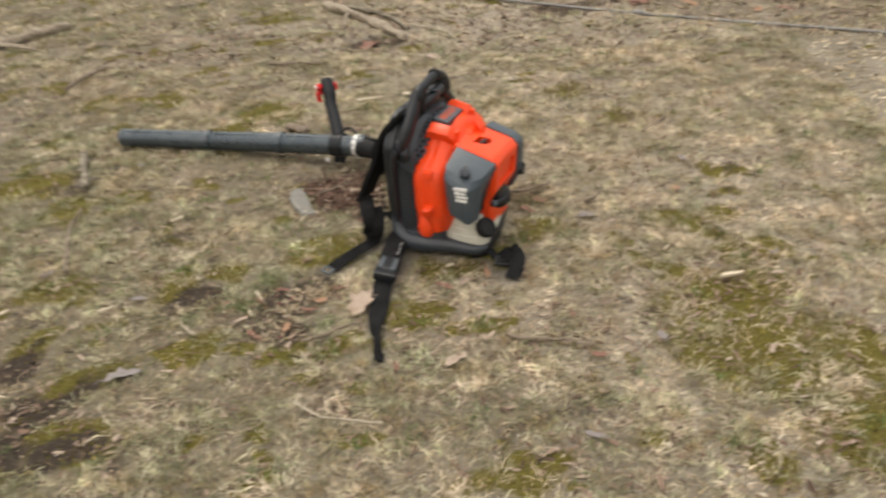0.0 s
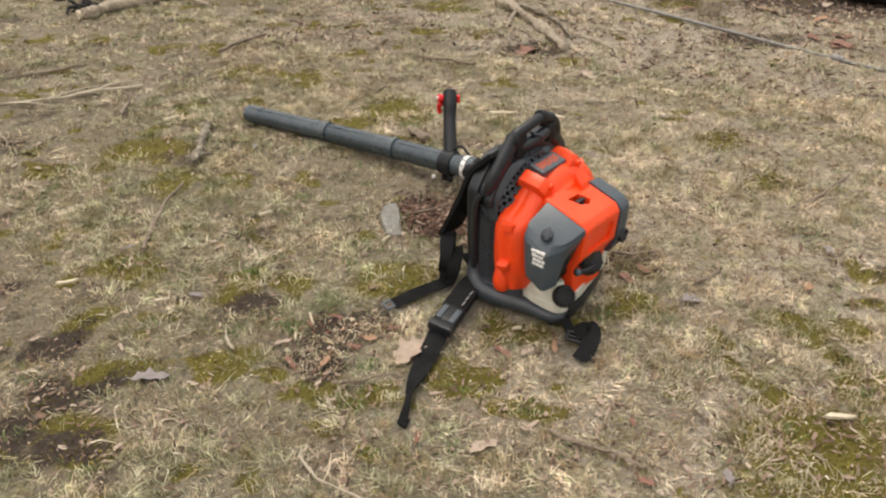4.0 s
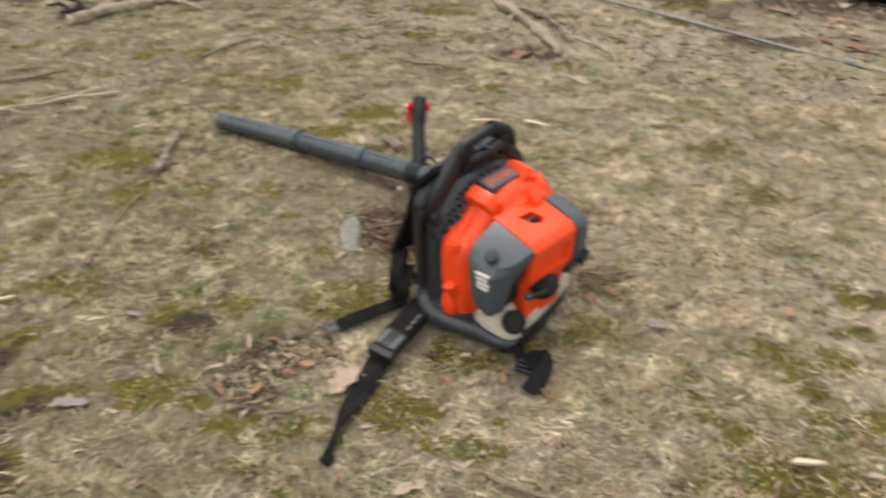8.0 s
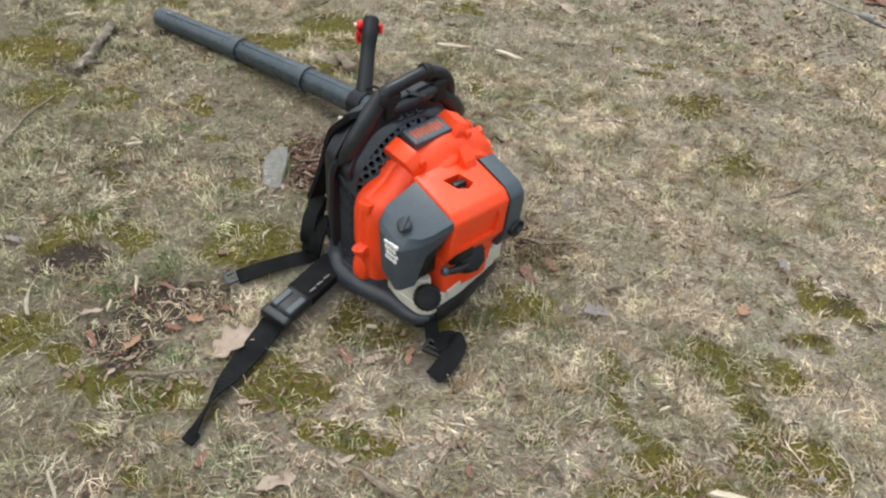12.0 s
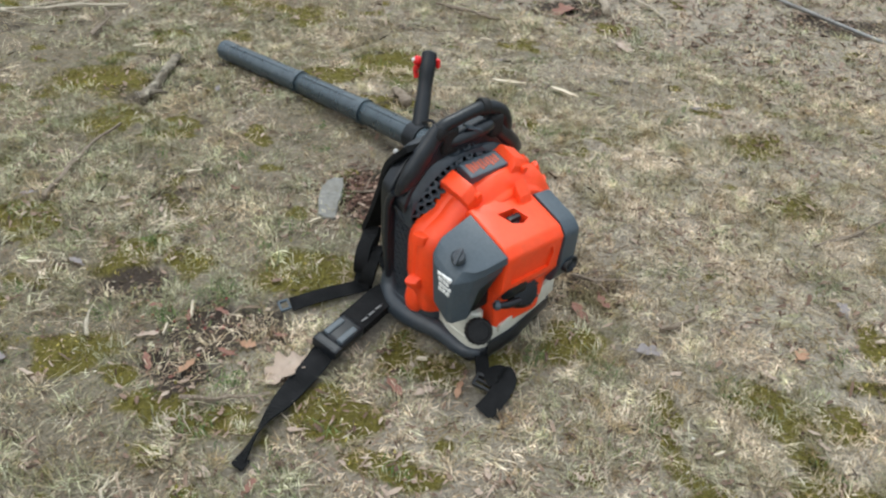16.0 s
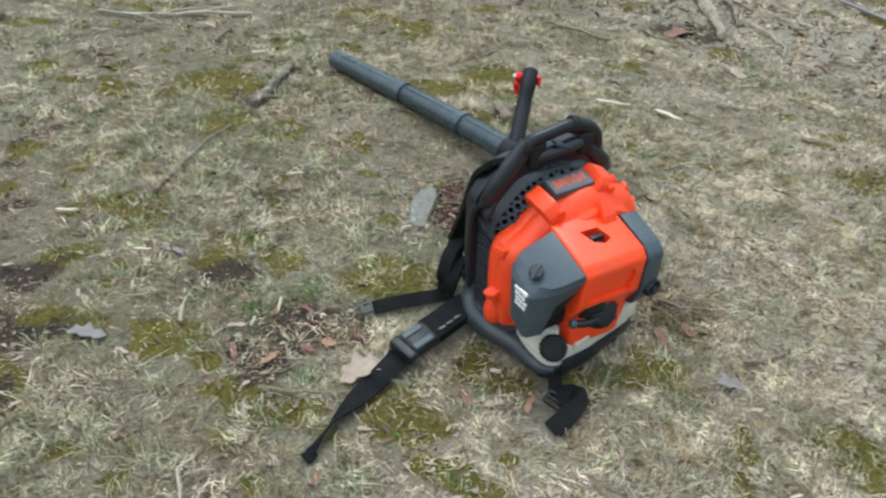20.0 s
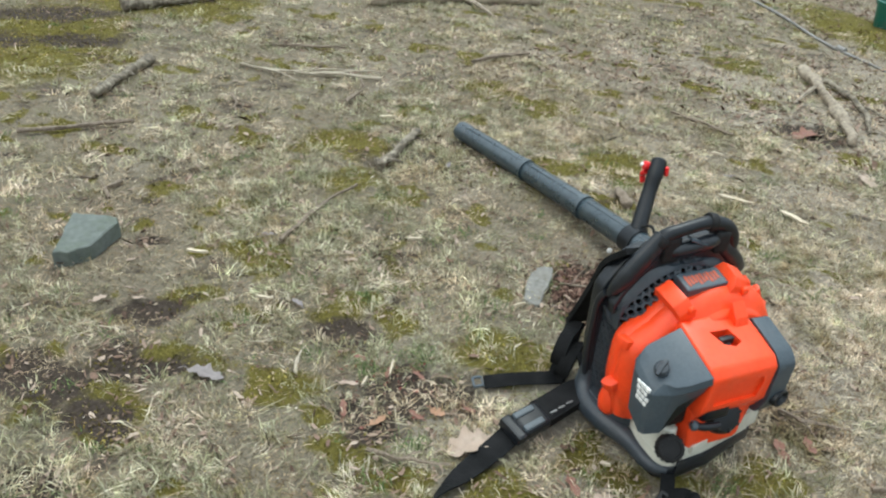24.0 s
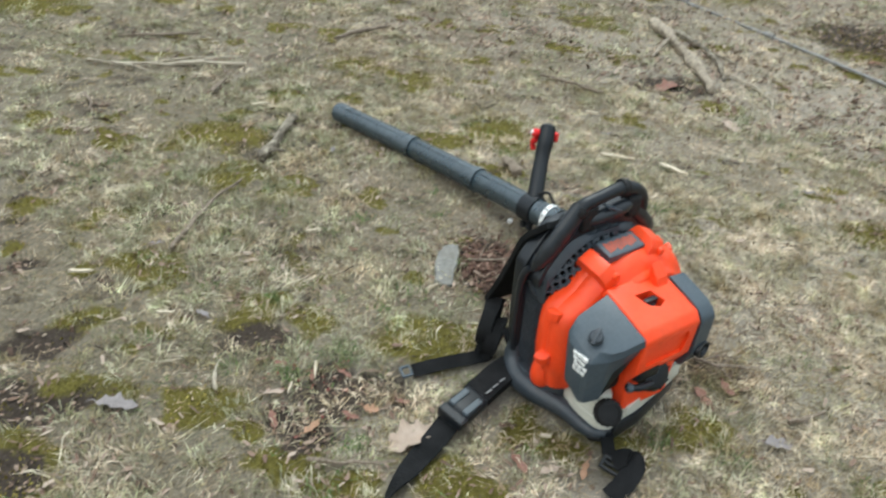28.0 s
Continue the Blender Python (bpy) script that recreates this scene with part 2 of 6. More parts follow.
STRAW = islands("dry_grass_blades", ((0.0, (0.16, 0.129, 0.094)), (0.15, (0.29, 0.244, 0.185)), (0.45, (0.41, 0.357, 0.285)), (0.75, (0.51, 0.452, 0.372)), (1.0, (0.63, 0.572, 0.485))), 0.85, TINTS)
DRAB = islands("faded_grass_blades", ((0.0, (0.16, 0.160, 0.103)), (0.4, (0.285, 0.285, 0.203)), (0.8, (0.41, 0.408, 0.318)), (1.0, (0.55, 0.543, 0.455))), 0.85, TINTS)
FRESH = islands("green_grass_blades", ((0.0, (0.05, 0.085, 0.025)), (0.5, (0.10, 0.155, 0.05)), (1.0, (0.20, 0.25, 0.10))))
MOSS = islands("moss_tufts", ((0.0, (0.055, 0.047, 0.010)), (0.35, (0.125, 0.108, 0.024)), (0.7, (0.195, 0.170, 0.045)), (1.0, (0.31, 0.275, 0.09))), 0.95, TINTS)
LITTER = islands("leaf_litter", ((0.0, (0.07, 0.045, 0.033)), (0.25, (0.15, 0.098, 0.072)), (0.5, (0.235, 0.165, 0.125)), (0.8, (0.32, 0.245, 0.195)), (1.0, (0.43, 0.355, 0.29))), 0.85)
STICKS = islands("twig_litter", ((0.0, (0.045, 0.032, 0.024)), (0.5, (0.13, 0.095, 0.07)), (0.85, (0.25, 0.19, 0.14)), (1.0, (0.42, 0.35, 0.27))), 0.9)
CHIPS = islands("pale_wood_chips", ((0.0, (0.34, 0.29, 0.22)), (0.6, (0.48, 0.43, 0.34)), (1.0, (0.68, 0.64, 0.56))), 0.8)
BUDS = islands("red_buds", ((0.0, (0.13, 0.025, 0.024)), (0.6, (0.22, 0.035, 0.038)), (1.0, (0.30, 0.08, 0.07))), 0.7)
MULCH = islands("red_brown_mulch", ((0.0, (0.050, 0.030, 0.023)), (0.5, (0.110, 0.062, 0.046)), (0.85, (0.18, 0.108, 0.082)), (1.0, (0.32, 0.235, 0.18))), 0.9)


# ---- mesh helpers ----
def part(name, bm, mat, parent, label=""):
    me = bpy.data.meshes.new(name)
    bmesh.ops.recalc_face_normals(bm, faces=bm.faces[:])
    bm.to_mesh(me)
    bm.free()
    me.materials.append(mat)
    ob = new(name, me)
    ob.parent = parent
    if label:
        ob["label"] = label
    return ob


def smooth(ob, angle=40):
    me = ob.data
    me.polygons.foreach_set("use_smooth", [True] * len(me.polygons))
    me.set_sharp_from_angle(angle=radians(angle))
    return ob


def holder(name, m, label, category, group=""):
    e = new(name)
    e.empty_display_size = 0.05
    e.matrix_world = m
    return tagged(e, label, category, group)


def prism(outline, lo, hi, axis="x", bevel=0.0, segs=2, taper=1.0):
    """A closed outline of (a, b) run along an axis from lo to hi, edges bevelled. taper shrinks the far end about its middle."""
    bm = bmesh.new()
    ca = sum(p[0] for p in outline) / len(outline)
    cb = sum(p[1] for p in outline) / len(outline)

    def at(a, b, s):
        return {"x": (s, a, b), "y": (a, s, b), "z": (a, b, s)}[axis]

    near = [bm.verts.new(at(a, b, lo)) for a, b in outline]
    far = [bm.verts.new(at(ca + (a - ca) * taper, cb + (b - cb) * taper, hi)) for a, b in outline]
    bm.faces.new(near)
    bm.faces.new(far[::-1])
    k = len(outline)
    for i in range(k):
        bm.faces.new((near[i], far[i], far[(i + 1) % k], near[(i + 1) % k]))
    bmesh.ops.recalc_face_normals(bm, faces=bm.faces[:])
    if bevel:
        sharp = [e for e in bm.edges if e.calc_face_angle(0) > radians(24)]
        bmesh.ops.bevel(bm, geom=sharp, offset=bevel, segments=segs, affect="EDGES", profile=0.6, clamp_overlap=True)
    return bm


def box(lo, hi, bevel=0.004, segs=2, m=None):
    bm = prism([(lo[0], lo[1]), (hi[0], lo[1]), (hi[0], hi[1]), (lo[0], hi[1])], lo[2], hi[2], "z", bevel, segs)
    if m is not None:
        bm.transform(m)
    return bm


def lathe(profile, steps=32, m=None, closed=False):
    """Rings of (r, z) turned round z."""
    bm = bmesh.new()
    rings = [[bm.verts.new((r * math.cos(2 * math.pi * i / steps), r * math.sin(2 * math.pi * i / steps), z)) for i in range(steps)] for r, z in profile]
    for a, b in zip(rings, rings[1:] + (rings[:1] if closed else [])):
        for i in range(steps):
            bm.faces.new((a[i], a[(i + 1) % steps], b[(i + 1) % steps], b[i]))
    if not closed:
        bm.faces.new(rings[0][::-1])
        bm.faces.new(rings[-1])
    if m is not None:
        bm.transform(m)
    return bm


def along(a, b):
    """A pose at a whose z runs towards b."""
    a, b = Vector(a), Vector(b)
    return Matrix.Translation(a) @ (b - a).to_track_quat("Z", "Y").to_matrix().to_4x4()


def curve_points(points, n):
    """Catmull-Rom through the points, n steps a span."""
    p = [Vector(q) for q in points]
    p = [p[0] * 2 - p[1]] + p + [p[-1] * 2 - p[-2]]
    out = []
    for i in range(1, len(p) - 2):
        for k in range(n):
            t = k / n
            out.append(0.5 * (2 * p[i] + (p[i + 1] - p[i - 1]) * t + (2 * p[i - 1] - 5 * p[i] + 4 * p[i + 1] - p[i + 2]) * t * t + (3 * p[i] - p[i - 1] - 3 * p[i + 1] + p[i + 2]) * t ** 3))
    out.append(p[-2])
    return out


def pipe(points, radii, sides=12, n=6, jitter=0.0, seed=0, squash=1.0):
    """A bent round rod through the points, with a radius at each."""
    rnd = random.Random(seed)
    path = curve_points(points, n)
    bm = bmesh.new()
    rings = []
    up = Vector((0, 0, 1))
    for k, c in enumerate(path):
        d = (path[min(k + 1, len(path) - 1)] - path[max(k - 1, 0)]).normalized()
        side = d.cross(up)
        side = side.normalized() if side.length > 0.05 else d.cross(Vector((0, 1, 0))).normalized()
        top = side.cross(d)
        f = k / n
        i = min(int(f), len(radii) - 2)
        r = radii[i] + (radii[i + 1] - radii[i]) * (f - i)
        rings.append([bm.verts.new(c + (side * math.cos(2 * math.pi * s / sides) + top * math.sin(2 * math.pi * s / sides) * squash) * r * (1 + jitter * rnd.uniform(-1, 1))) for s in range(sides)])
    for a, b in zip(rings, rings[1:]):
        for i in range(sides):
            bm.faces.new((a[i], a[(i + 1) % sides], b[(i + 1) % sides], b[i]))
    bm.faces.new(rings[0][::-1])
    bm.faces.new(rings[-1])
    return bm


def strap(points, width, thick, n=8, twist=None, taper=None):
    """A flat band through the points. twist: the band's side vector at each point."""
    path = curve_points(points, n)
    sides = curve_points(twist, n) if twist else None
    bm = bmesh.new()
    rings = []
    for k, c in enumerate(path):
        d = (path[min(k + 1, len(path) - 1)] - path[max(k - 1, 0)]).normalized()
        s = sides[k] if sides else d.cross(Vector((0, 0, 1)))
        s = (s - d * s.dot(d)).normalized()
        u = s.cross(d)
        w, h = width / 2, thick / 2
        if taper:
            f = k / (len(path) - 1) * (len(taper) - 1)
            i = min(int(f), len(taper) - 2)
            w *= taper[i] + (taper[i + 1] - taper[i]) * (f - i)
        rings.append([bm.verts.new(c + s * a + u * b) for a, b in ((-w, -h), (w, -h), (w * 1.02, 0), (w, h), (-w, h), (-w * 1.02, 0))])
    for a, b in zip(rings, rings[1:]):
        for i in range(6):
            bm.faces.new((a[i], a[(i + 1) % 6], b[(i + 1) % 6], b[i]))
    bm.faces.new(rings[0][::-1])
    bm.faces.new(rings[-1])
    return bm


def join(*bms):
    out = bmesh.new()
    for b in bms:
        me = bpy.data.meshes.new("tmp")
        b.to_mesh(me)
        b.free()
        out.from_mesh(me)
        bpy.data.meshes.remove(me)
    return out


# ---- the lawn ----
# patches: x, y, long and short half axis, turn in degrees
MOSS_PATCHES = (
    (0.42, 3.38, 0.26, 0.16, 20),
    (-0.341, 0.001, 0.054, 0.055, 27), (-0.785, -0.038, 0.035, 0.111, 27), (-1.024, 0.435, 0.093, 0.106, 27), (-0.561, 0.22, 0.026, 0.096, 27), (-0.474, -0.065, 0.067, 0.055, 27), (-0.127, 0.108, 0.048, 0.067, 27),
    # near right corner: moss, spread also to paint in the lens's dark corner
    (1.24, -0.70, 0.16, 0.12, 10), (1.30, -0.45, 0.10, 0.14, 0),
    (1.07, -0.38, 0.20, 0.24, -3), (1.05, -0.22, 0.20, 0.13, 17), (0.98, -0.80, 0.08, 0.06, 0), (0.45, -0.83, 0.11, 0.05, 0),
    (-0.341, -0.379, 0.055, 0.060, 27), (-0.235, -0.385, 0.040, 0.036, 27), (-0.099, -0.345, 0.050, 0.034, 27), (0.055, -0.377, 0.030, 0.022, 27), (-0.015, -0.461, 0.040, 0.022, 27), (0.084, -0.557, 0.024, 0.045, 26), (-0.485, -0.005, 0.075, 0.055, 27), (-0.86, -0.06, 0.09, 0.075, 30), (-0.79, -0.312, 0.080, 0.07, 37), (-0.46, 0.04, 0.04, 0.03, 20), (0.23, -0.25, 0.08, 0.06, 0), (-0.05, 0.11, 0.14, 0.09, 30),
    (0.30, -0.02, 0.11, 0.05, -30), (0.46, 0.05, 0.09, 0.06, 30), (0.58, 0.20, 0.07, 0.06, 60), (-0.48, 1.26, 0.15, 0.16, 10), (-1.29, 1.46, 0.13, 0.10, 20), (-0.56, -0.68, 0.10, 0.06, 30), (0.80, 1.35, 0.11, 0.10, 20),
    (-0.99, 1.48, 0.09, 0.09, 17), (1.239, 0.509, 0.10, 0.042, -59), (1.011, 0.214, 0.080, 0.052, -11), (1.147, 0.248, 0.080, 0.048, -20), (1.11, 0.125, 0.075, 0.042, -20), (0.88, -0.001, 0.050, 0.03, -41), (1.19, 0.01, 0.11, 0.07, -16), (0.93, -0.10, 0.05, 0.05, 60), (0.41, -0.29, 0.10, 0.04, 22), (-0.90, -0.08, 0.06, 0.045, 15),
    (0.05, -0.35, 0.08, 0.05, 28), (0.825, 0.106, 0.072, 0.040, -24), (0.97, 1.07, 0.09, 0.07, 30), (-1.25, 0.62, 0.17, 0.12, 31),
    (-2.97, 0.29, 0.38, 0.55, 54), (-0.59, 1.09, 0.11, 0.08, 50), (-0.73, 2.70, 0.14, 0.12, 21), (0.12, 2.02, 0.10, 0.08, 20),
    (1.10, 3.52, 0.24, 0.18, 21), (-3.2, 1.1, 0.5, 0.3, 40), (0.55, 3.2, 0.22, 0.14, 50), (-0.60, -0.46, 0.13, 0.06, 25), (-0.68, -0.62, 0.08, 0.05, 30), (-0.36, -0.34, 0.10, 0.05, 30), (-0.10, -0.40, 0.08, 0.05, 10), (-0.6, 3.9, 0.5, 0.25, -30),
)
SOIL_PATCHES = (
    (-0.80, -0.42, 0.08, 0.05, 30), (-0.52, -0.72, 0.10, 0.07, 20), (0.48, 3.45, 0.30, 0.25, 60),    (-0.125, -0.145, 0.120, 0.080, 27), (-0.162, -0.275, 0.085, 0.050, 27), (-0.400, -0.110, 0.100, 0.065, 27), (-0.59, -0.53, 0.07, 0.045, 37), (-1.10, -0.25, 0.05, 0.035, 35), (-0.66, -0.55, 0.13, 0.07, 30), (-0.74, -0.74, 0.14, 0.08, 20), (-0.47, -0.90, 0.09, 0.06, 20), (-0.09, 0.51, 0.13, 0.12, 30), (0.02, 0.44, 0.10, 0.12, 0), (-0.12, -0.28, 0.06, 0.05, 0),
    (-0.12, 2.14, 0.17, 0.12, 20), (1.37, 3.39, 0.60, 0.28, 21), (0.92, 2.61, 0.25, 0.12, 20), (0.50, 0.42, 0.10, 0.08, 20), (-3.15, 0.05, 0.26, 0.13, 50), (-2.85, 0.42, 0.20, 0.09, 50), (-3.3, 0.5, 0.3, 0.12, 50),
)
DRY_PATCHES = ((-0.50, 2.45, 0.60, 0.35, 0), (-0.75, 1.65, 0.25, 0.20, 0), (0.95, 0.70, 0.30, 0.22, 20), (-0.85, 2.10, 0.45, 0.40, 0), (0.05, 1.62, 0.30, 0.22, 0), (0.20, 1.18, 0.20, 0.16, 0), (-0.45, 1.50, 0.25, 0.14, 20), (-1.15, 1.80, 0.30, 0.25, 0), (-0.35, 1.15, 0.50, 0.32, 0), (-0.45, 0.55, 0.28, 0.30, 0), (0.55, 1.05, 0.35, 0.30, 0), (-0.55, 2.10, 0.85, 0.55, 10), (0.15, 2.45, 0.35, 0.25, -20), (-1.0, 2.3, 0.4, 0.3, 0))
GREEN_TUFTS = ((-0.269, -0.175), (-0.24, -0.16), (-0.195, -0.044), (-0.003, -0.264), (-0.476, 0.018), (-0.52, 0.466), (-0.191, 0.44), (-0.218, 0.239), (0.02, -0.39), (0.16, -0.42))
LEAFY = ((1.5, 3.1, 1.3, 0.55, -28), (-0.1, 0.5, 0.22, 0.2, 0), (-0.15, 2.1, 0.25, 0.15, 0), (0.5, -0.35, 0.5, 0.25, 0), (-1.6, 1.7, 0.9, 0.5, 40), (0.6, 2.2, 0.9, 0.35, -28))


def wobble(x, y, f, seed):
    """Smooth value noise in -1..1 from summed sines."""
    g = np.random.RandomState(seed)
    out = np.zeros_like(x)
    for k in range(9):
        a, p, s = g.uniform(0, 2 * np.pi), g.uniform(0, 6.28), f * g.uniform(0.5, 1.9)
        out = out + np.sin((x * np.cos(a) + y * np.sin(a)) * s + p)
    return out / 4.5


def patch_mask(x, y, patches, seed, soft=0.55):
    wx, wy = x + 0.035 * wobble(x, y, 24, seed), y + 0.035 * wobble(x, y, 24, seed + 1)
    out = np.zeros_like(x)
    for px, py, a, b, turn in patches:
        c, s = math.cos(radians(turn)), math.sin(radians(turn))
        u, v = ((wx - px) * c + (wy - py) * s) / a, (-(wx - px) * s + (wy - py) * c) / b
        d = np.sqrt(u * u + v * v)
        out = np.maximum(out, np.clip((1 + soft - d) / (2 * soft), 0, 1))
    return out


def freckle(x, y, f, seed, cut):
    """Small uneven spots, 0..1."""
    return np.clip((0.6 * wobble(x, y, f, seed) + 0.4 * wobble(x, y, f * 2.7, seed + 1) - cut) * 4, 0, 1)


def by_strap(x, y):
    """Few stray spots where the lawn beside the straps has patches of its own."""
    return 1 - 0.8 * np.exp(-((x + 0.1) / 0.4) ** 2 - ((y + 0.27) / 0.26) ** 2)


def moss_at(x, y, soft=0.55):
    return np.maximum(patch_mask(x, y, MOSS_PATCHES, 7, soft), 0.85 * by_strap(x, y) * freckle(x, y, 17, 81, 0.38 + 0.14 * np.clip(x, -0.8, 1)))


def soil_at(x, y, soft=0.55):
    return np.maximum(patch_mask(x, y, SOIL_PATCHES, 5, soft), 0.5 * by_strap(x, y) * freckle(x, y, 15, 91, 0.39 + 0.14 * np.clip(x, -0.8, 1)))


def dry_at(x, y):
    """How bleached the lawn is: most on the open dry side and in mats."""
    out = 0.22 - 0.55 * np.clip(x - 1.0, 0, 0.9) + 0.55 * (np.clip(x, -0.8, 1.0) - 0.05 + 0.15 * np.clip(y, -1, 2.6)) + 0.30 * wobble(x, y, 3.0, 71) + 0.40 * wobble(x, y, 13, 72)
    return out + 0.45 * patch_mask(x, y, DRY_PATCHES, 13, 0.8)


def lift(x, y):
    """Height of the ground, flat under the machine."""
    flat = np.clip((np.hypot(x - 0.33, y - 0.24) - 0.25) / 0.5, 0, 1)
    h = 0.006 * wobble(x, y, 7, 11) + 0.003 * wobble(x, y, 26, 12)
    return flat * h - 0.012 * patch_mask(x, y, SOIL_PATCHES, 5, 0.5) * flat + 0.004 * patch_mask(x, y, MOSS_PATCHES, 7, 0.4)


def spread(lo, hi, step, far):
    core = np.arange(lo, hi + step / 2, step)
    d = step * 1.5 ** np.arange(1, 30)
    reach = np.cumsum(d)
    reach = reach[reach < far]
    return np.concatenate([lo - reach[::-1], core, hi + reach])


def ground_sheet():
    xs, ys = spread(-3.8, 2.4, 0.022, 900), spread(-1.6, 4.6, 0.022, 900)
    x, y = np.meshgrid(xs, ys)
    z = lift(x, y) * (np.abs(x) < 8) * (np.abs(y) < 9)
    nx, ny = len(xs), len(ys)
    co = np.stack([x, y, z], -1).reshape(-1, 3)
    i = np.arange(nx * ny).reshape(ny, nx)
    quads = np.stack([i[:-1, :-1], i[:-1, 1:], i[1:, 1:], i[1:, :-1]], -1).reshape(-1, 4)
    me = bpy.data.meshes.new("ground")
    me.vertices.add(len(co))
    me.vertices.foreach_set("co", co.ravel())
    me.loops.add(quads.size)
    me.loops.foreach_set("vertex_index", quads.ravel())
    me.polygons.add(len(quads))
    me.polygons.foreach_set("loop_start", np.arange(len(quads)) * 4)
    me.update(calc_edges=True)
    me.polygons.foreach_set("use_smooth", np.ones(len(quads), bool))
    ox, oy = np.maximum(np.abs(co[:, 0] + 0.7) - 2.9, 0), np.maximum(np.abs(co[:, 1] - 1.5) - 2.9, 0)
    near = np.clip(1 - np.hypot(ox, oy) / 0.3, 0, 1)
    for name, mask in (("moss", moss_at), ("soil", soil_at), ("dry", lambda x, y: np.clip(dry_at(x, y), 0, 1))):
        a = me.attributes.new(name, "FLOAT", "POINT")
        a.data.foreach_set("value", mask(co[:, 0], co[:, 1]) * near)
    me.materials.append(GROUND)
    return tagged(new("ground", me), "dry patchy lawn with straw, olive moss and bare earth", "ground", kind="structure")


ground_sheet()


def scatter(g, n, x0, x1, y0, y1):
    return g.uniform(x0, x1, n), g.uniform(y0, y1, n)


STRAP_LINES = (((0.01, -0.15), (0.034, -0.29)), ((0.034, -0.29), (0.112, -0.50)), ((0.112, -0.50), (0.196, -0.64)), ((-0.088, -0.16), (-0.139, -0.35)), ((0.25, -0.09), (0.37, -0.19)))


def clear(x, y):
    """Keeps pieces from under the machine's base."""
    a = radians(-25)
    u, v = (x - 0.235) * math.cos(a) + (y - 0.235) * math.sin(a), -(x - 0.235) * math.sin(a) + (y - 0.235) * math.cos(a)
    out = ~((u > -0.02) & (u < 0.24) & (np.abs(v) < 0.14))
    # and from under the straps that lie pressed into the grass
    for (ax, ay), (bx, by) in STRAP_LINES:
        t = np.clip(((u - ax) * (bx - ax) + (v - ay) * (by - ay)) / ((bx - ax) ** 2 + (by - ay) ** 2), 0, 1)
        out &= np.hypot(u - ax - t * (bx - ax), v - ay - t * (by - ay)) > 0.032
    return out


def blades(name, mat, g, x, y, length, width, height, label, droop=0.3, flow=0.0, way=None, curl=0.32):
    """Bent grass blades as one object: base pair, middle pair, tip."""
    n = len(x)
    az = g.uniform(0, 2 * np.pi, n)
    if way is not None:
        az = way
    if flow:
        az = np.where(g.rand(n) < flow, 2.2 * wobble(x, y, 3.2, 31) + g.normal(0, 0.5, n), az)
    le = length[0] + (length[1] - length[0]) * g.rand(n) ** 1.6
    w = g.uniform(width[0], width[1], n) / 2
    h = height[0] + (height[1] - height[0]) * g.rand(n) ** 2
    bend = g.normal(0, curl, n)
    z0 = lift(x, y) - 0.001
    dx, dy = np.cos(az), np.sin(az)
    ex, ey = np.cos(az + bend), np.sin(az + bend)
    px, py = -dy * w, dx * w
    mx, my = x + dx * le * 0.5, y + dy * le * 0.5
    tx, ty = mx + ex * le * 0.5, my + ey * le * 0.5
    co = np.empty((n, 5, 3))
    co[:, 0] = np.stack([x + px, y + py, z0], -1)
    co[:, 1] = np.stack([x - px, y - py, z0], -1)
    tilt = g.normal(0, 0.5, n) * w
    co[:, 2] = np.stack([mx - px * 0.9, my - py * 0.9, z0 + h - tilt], -1)
    co[:, 3] = np.stack([mx + px * 0.9, my + py * 0.9, z0 + h + tilt], -1)
    co[:, 4] = np.stack([tx, ty, z0 + 0.002 + h * (1 - droop) * g.uniform(0.2, 1.4, n)], -1)
    base = np.arange(n)[:, None] * 5
    loops = (base + np.array([0, 1, 2, 3, 3, 2, 4])[None]).ravel()
    start = (np.arange(n)[:, None] * 7 + np.array([0, 4])[None]).ravel()
    me = bpy.data.meshes.new(name)
    me.vertices.add(n * 5)
    me.vertices.foreach_set("co", co.ravel())
    me.loops.add(len(loops))
    me.loops.foreach_set("vertex_index", loops)
    me.polygons.add(len(start))
    me.polygons.foreach_set("loop_start", start)
    me.update(calc_edges=True)
    me.materials.append(mat)
    return tagged(new(name, me), label, "grass", kind="stuff")


def flakes(name, mat, g, x, y, size, aspect, rise, label, category):
    """Small bent flakes of leaf or wood: two faces folded along the middle."""
    n = len(x)
    az, s = g.uniform(0, 2 * np.pi, n), size[0] + (size[1] - size[0]) * g.rand(n) ** 2
    q = g.uniform(aspect[0], aspect[1], n)
    z = lift(x, y) + g.uniform(rise[0], rise[1], n)
    dx, dy = np.cos(az), np.sin(az)
    fold, slope = g.uniform(-0.5, 0.7, n) * s * q, g.normal(0, 0.3, n) * s
    co = np.empty((n, 6, 3))
    for k, (a, b, c) in enumerate(((-1, 0, 0), (-0.3, 1, 1), (0.55, 0.8, 1), (1, 0, 0), (0.4, -0.9, 1), (-0.5, -0.8, 1))):
        r = g.uniform(0.30, 1.3, n)
        co[:, k] = np.stack([x + (dx * a * r - dy * b * q * r) * s, y + (dy * a * r + dx * b * q * r) * s, z + c * fold + a * slope], -1)
    base = np.arange(n)[:, None] * 6
    loops = (base + np.array([0, 3, 2, 1, 0, 5, 4, 3])[None]).ravel()
    me = bpy.data.meshes.new(name)
    me.vertices.add(n * 6)
    me.vertices.foreach_set("co", co.ravel())
    me.loops.add(len(loops))
    me.loops.foreach_set("vertex_index", loops)
    me.polygons.add(n * 2)
    me.polygons.foreach_set("loop_start", np.arange(n * 2) * 4)
    me.update(calc_edges=True)
    me.materials.append(mat)
    return tagged(new(name, me), label, category, kind="stuff")


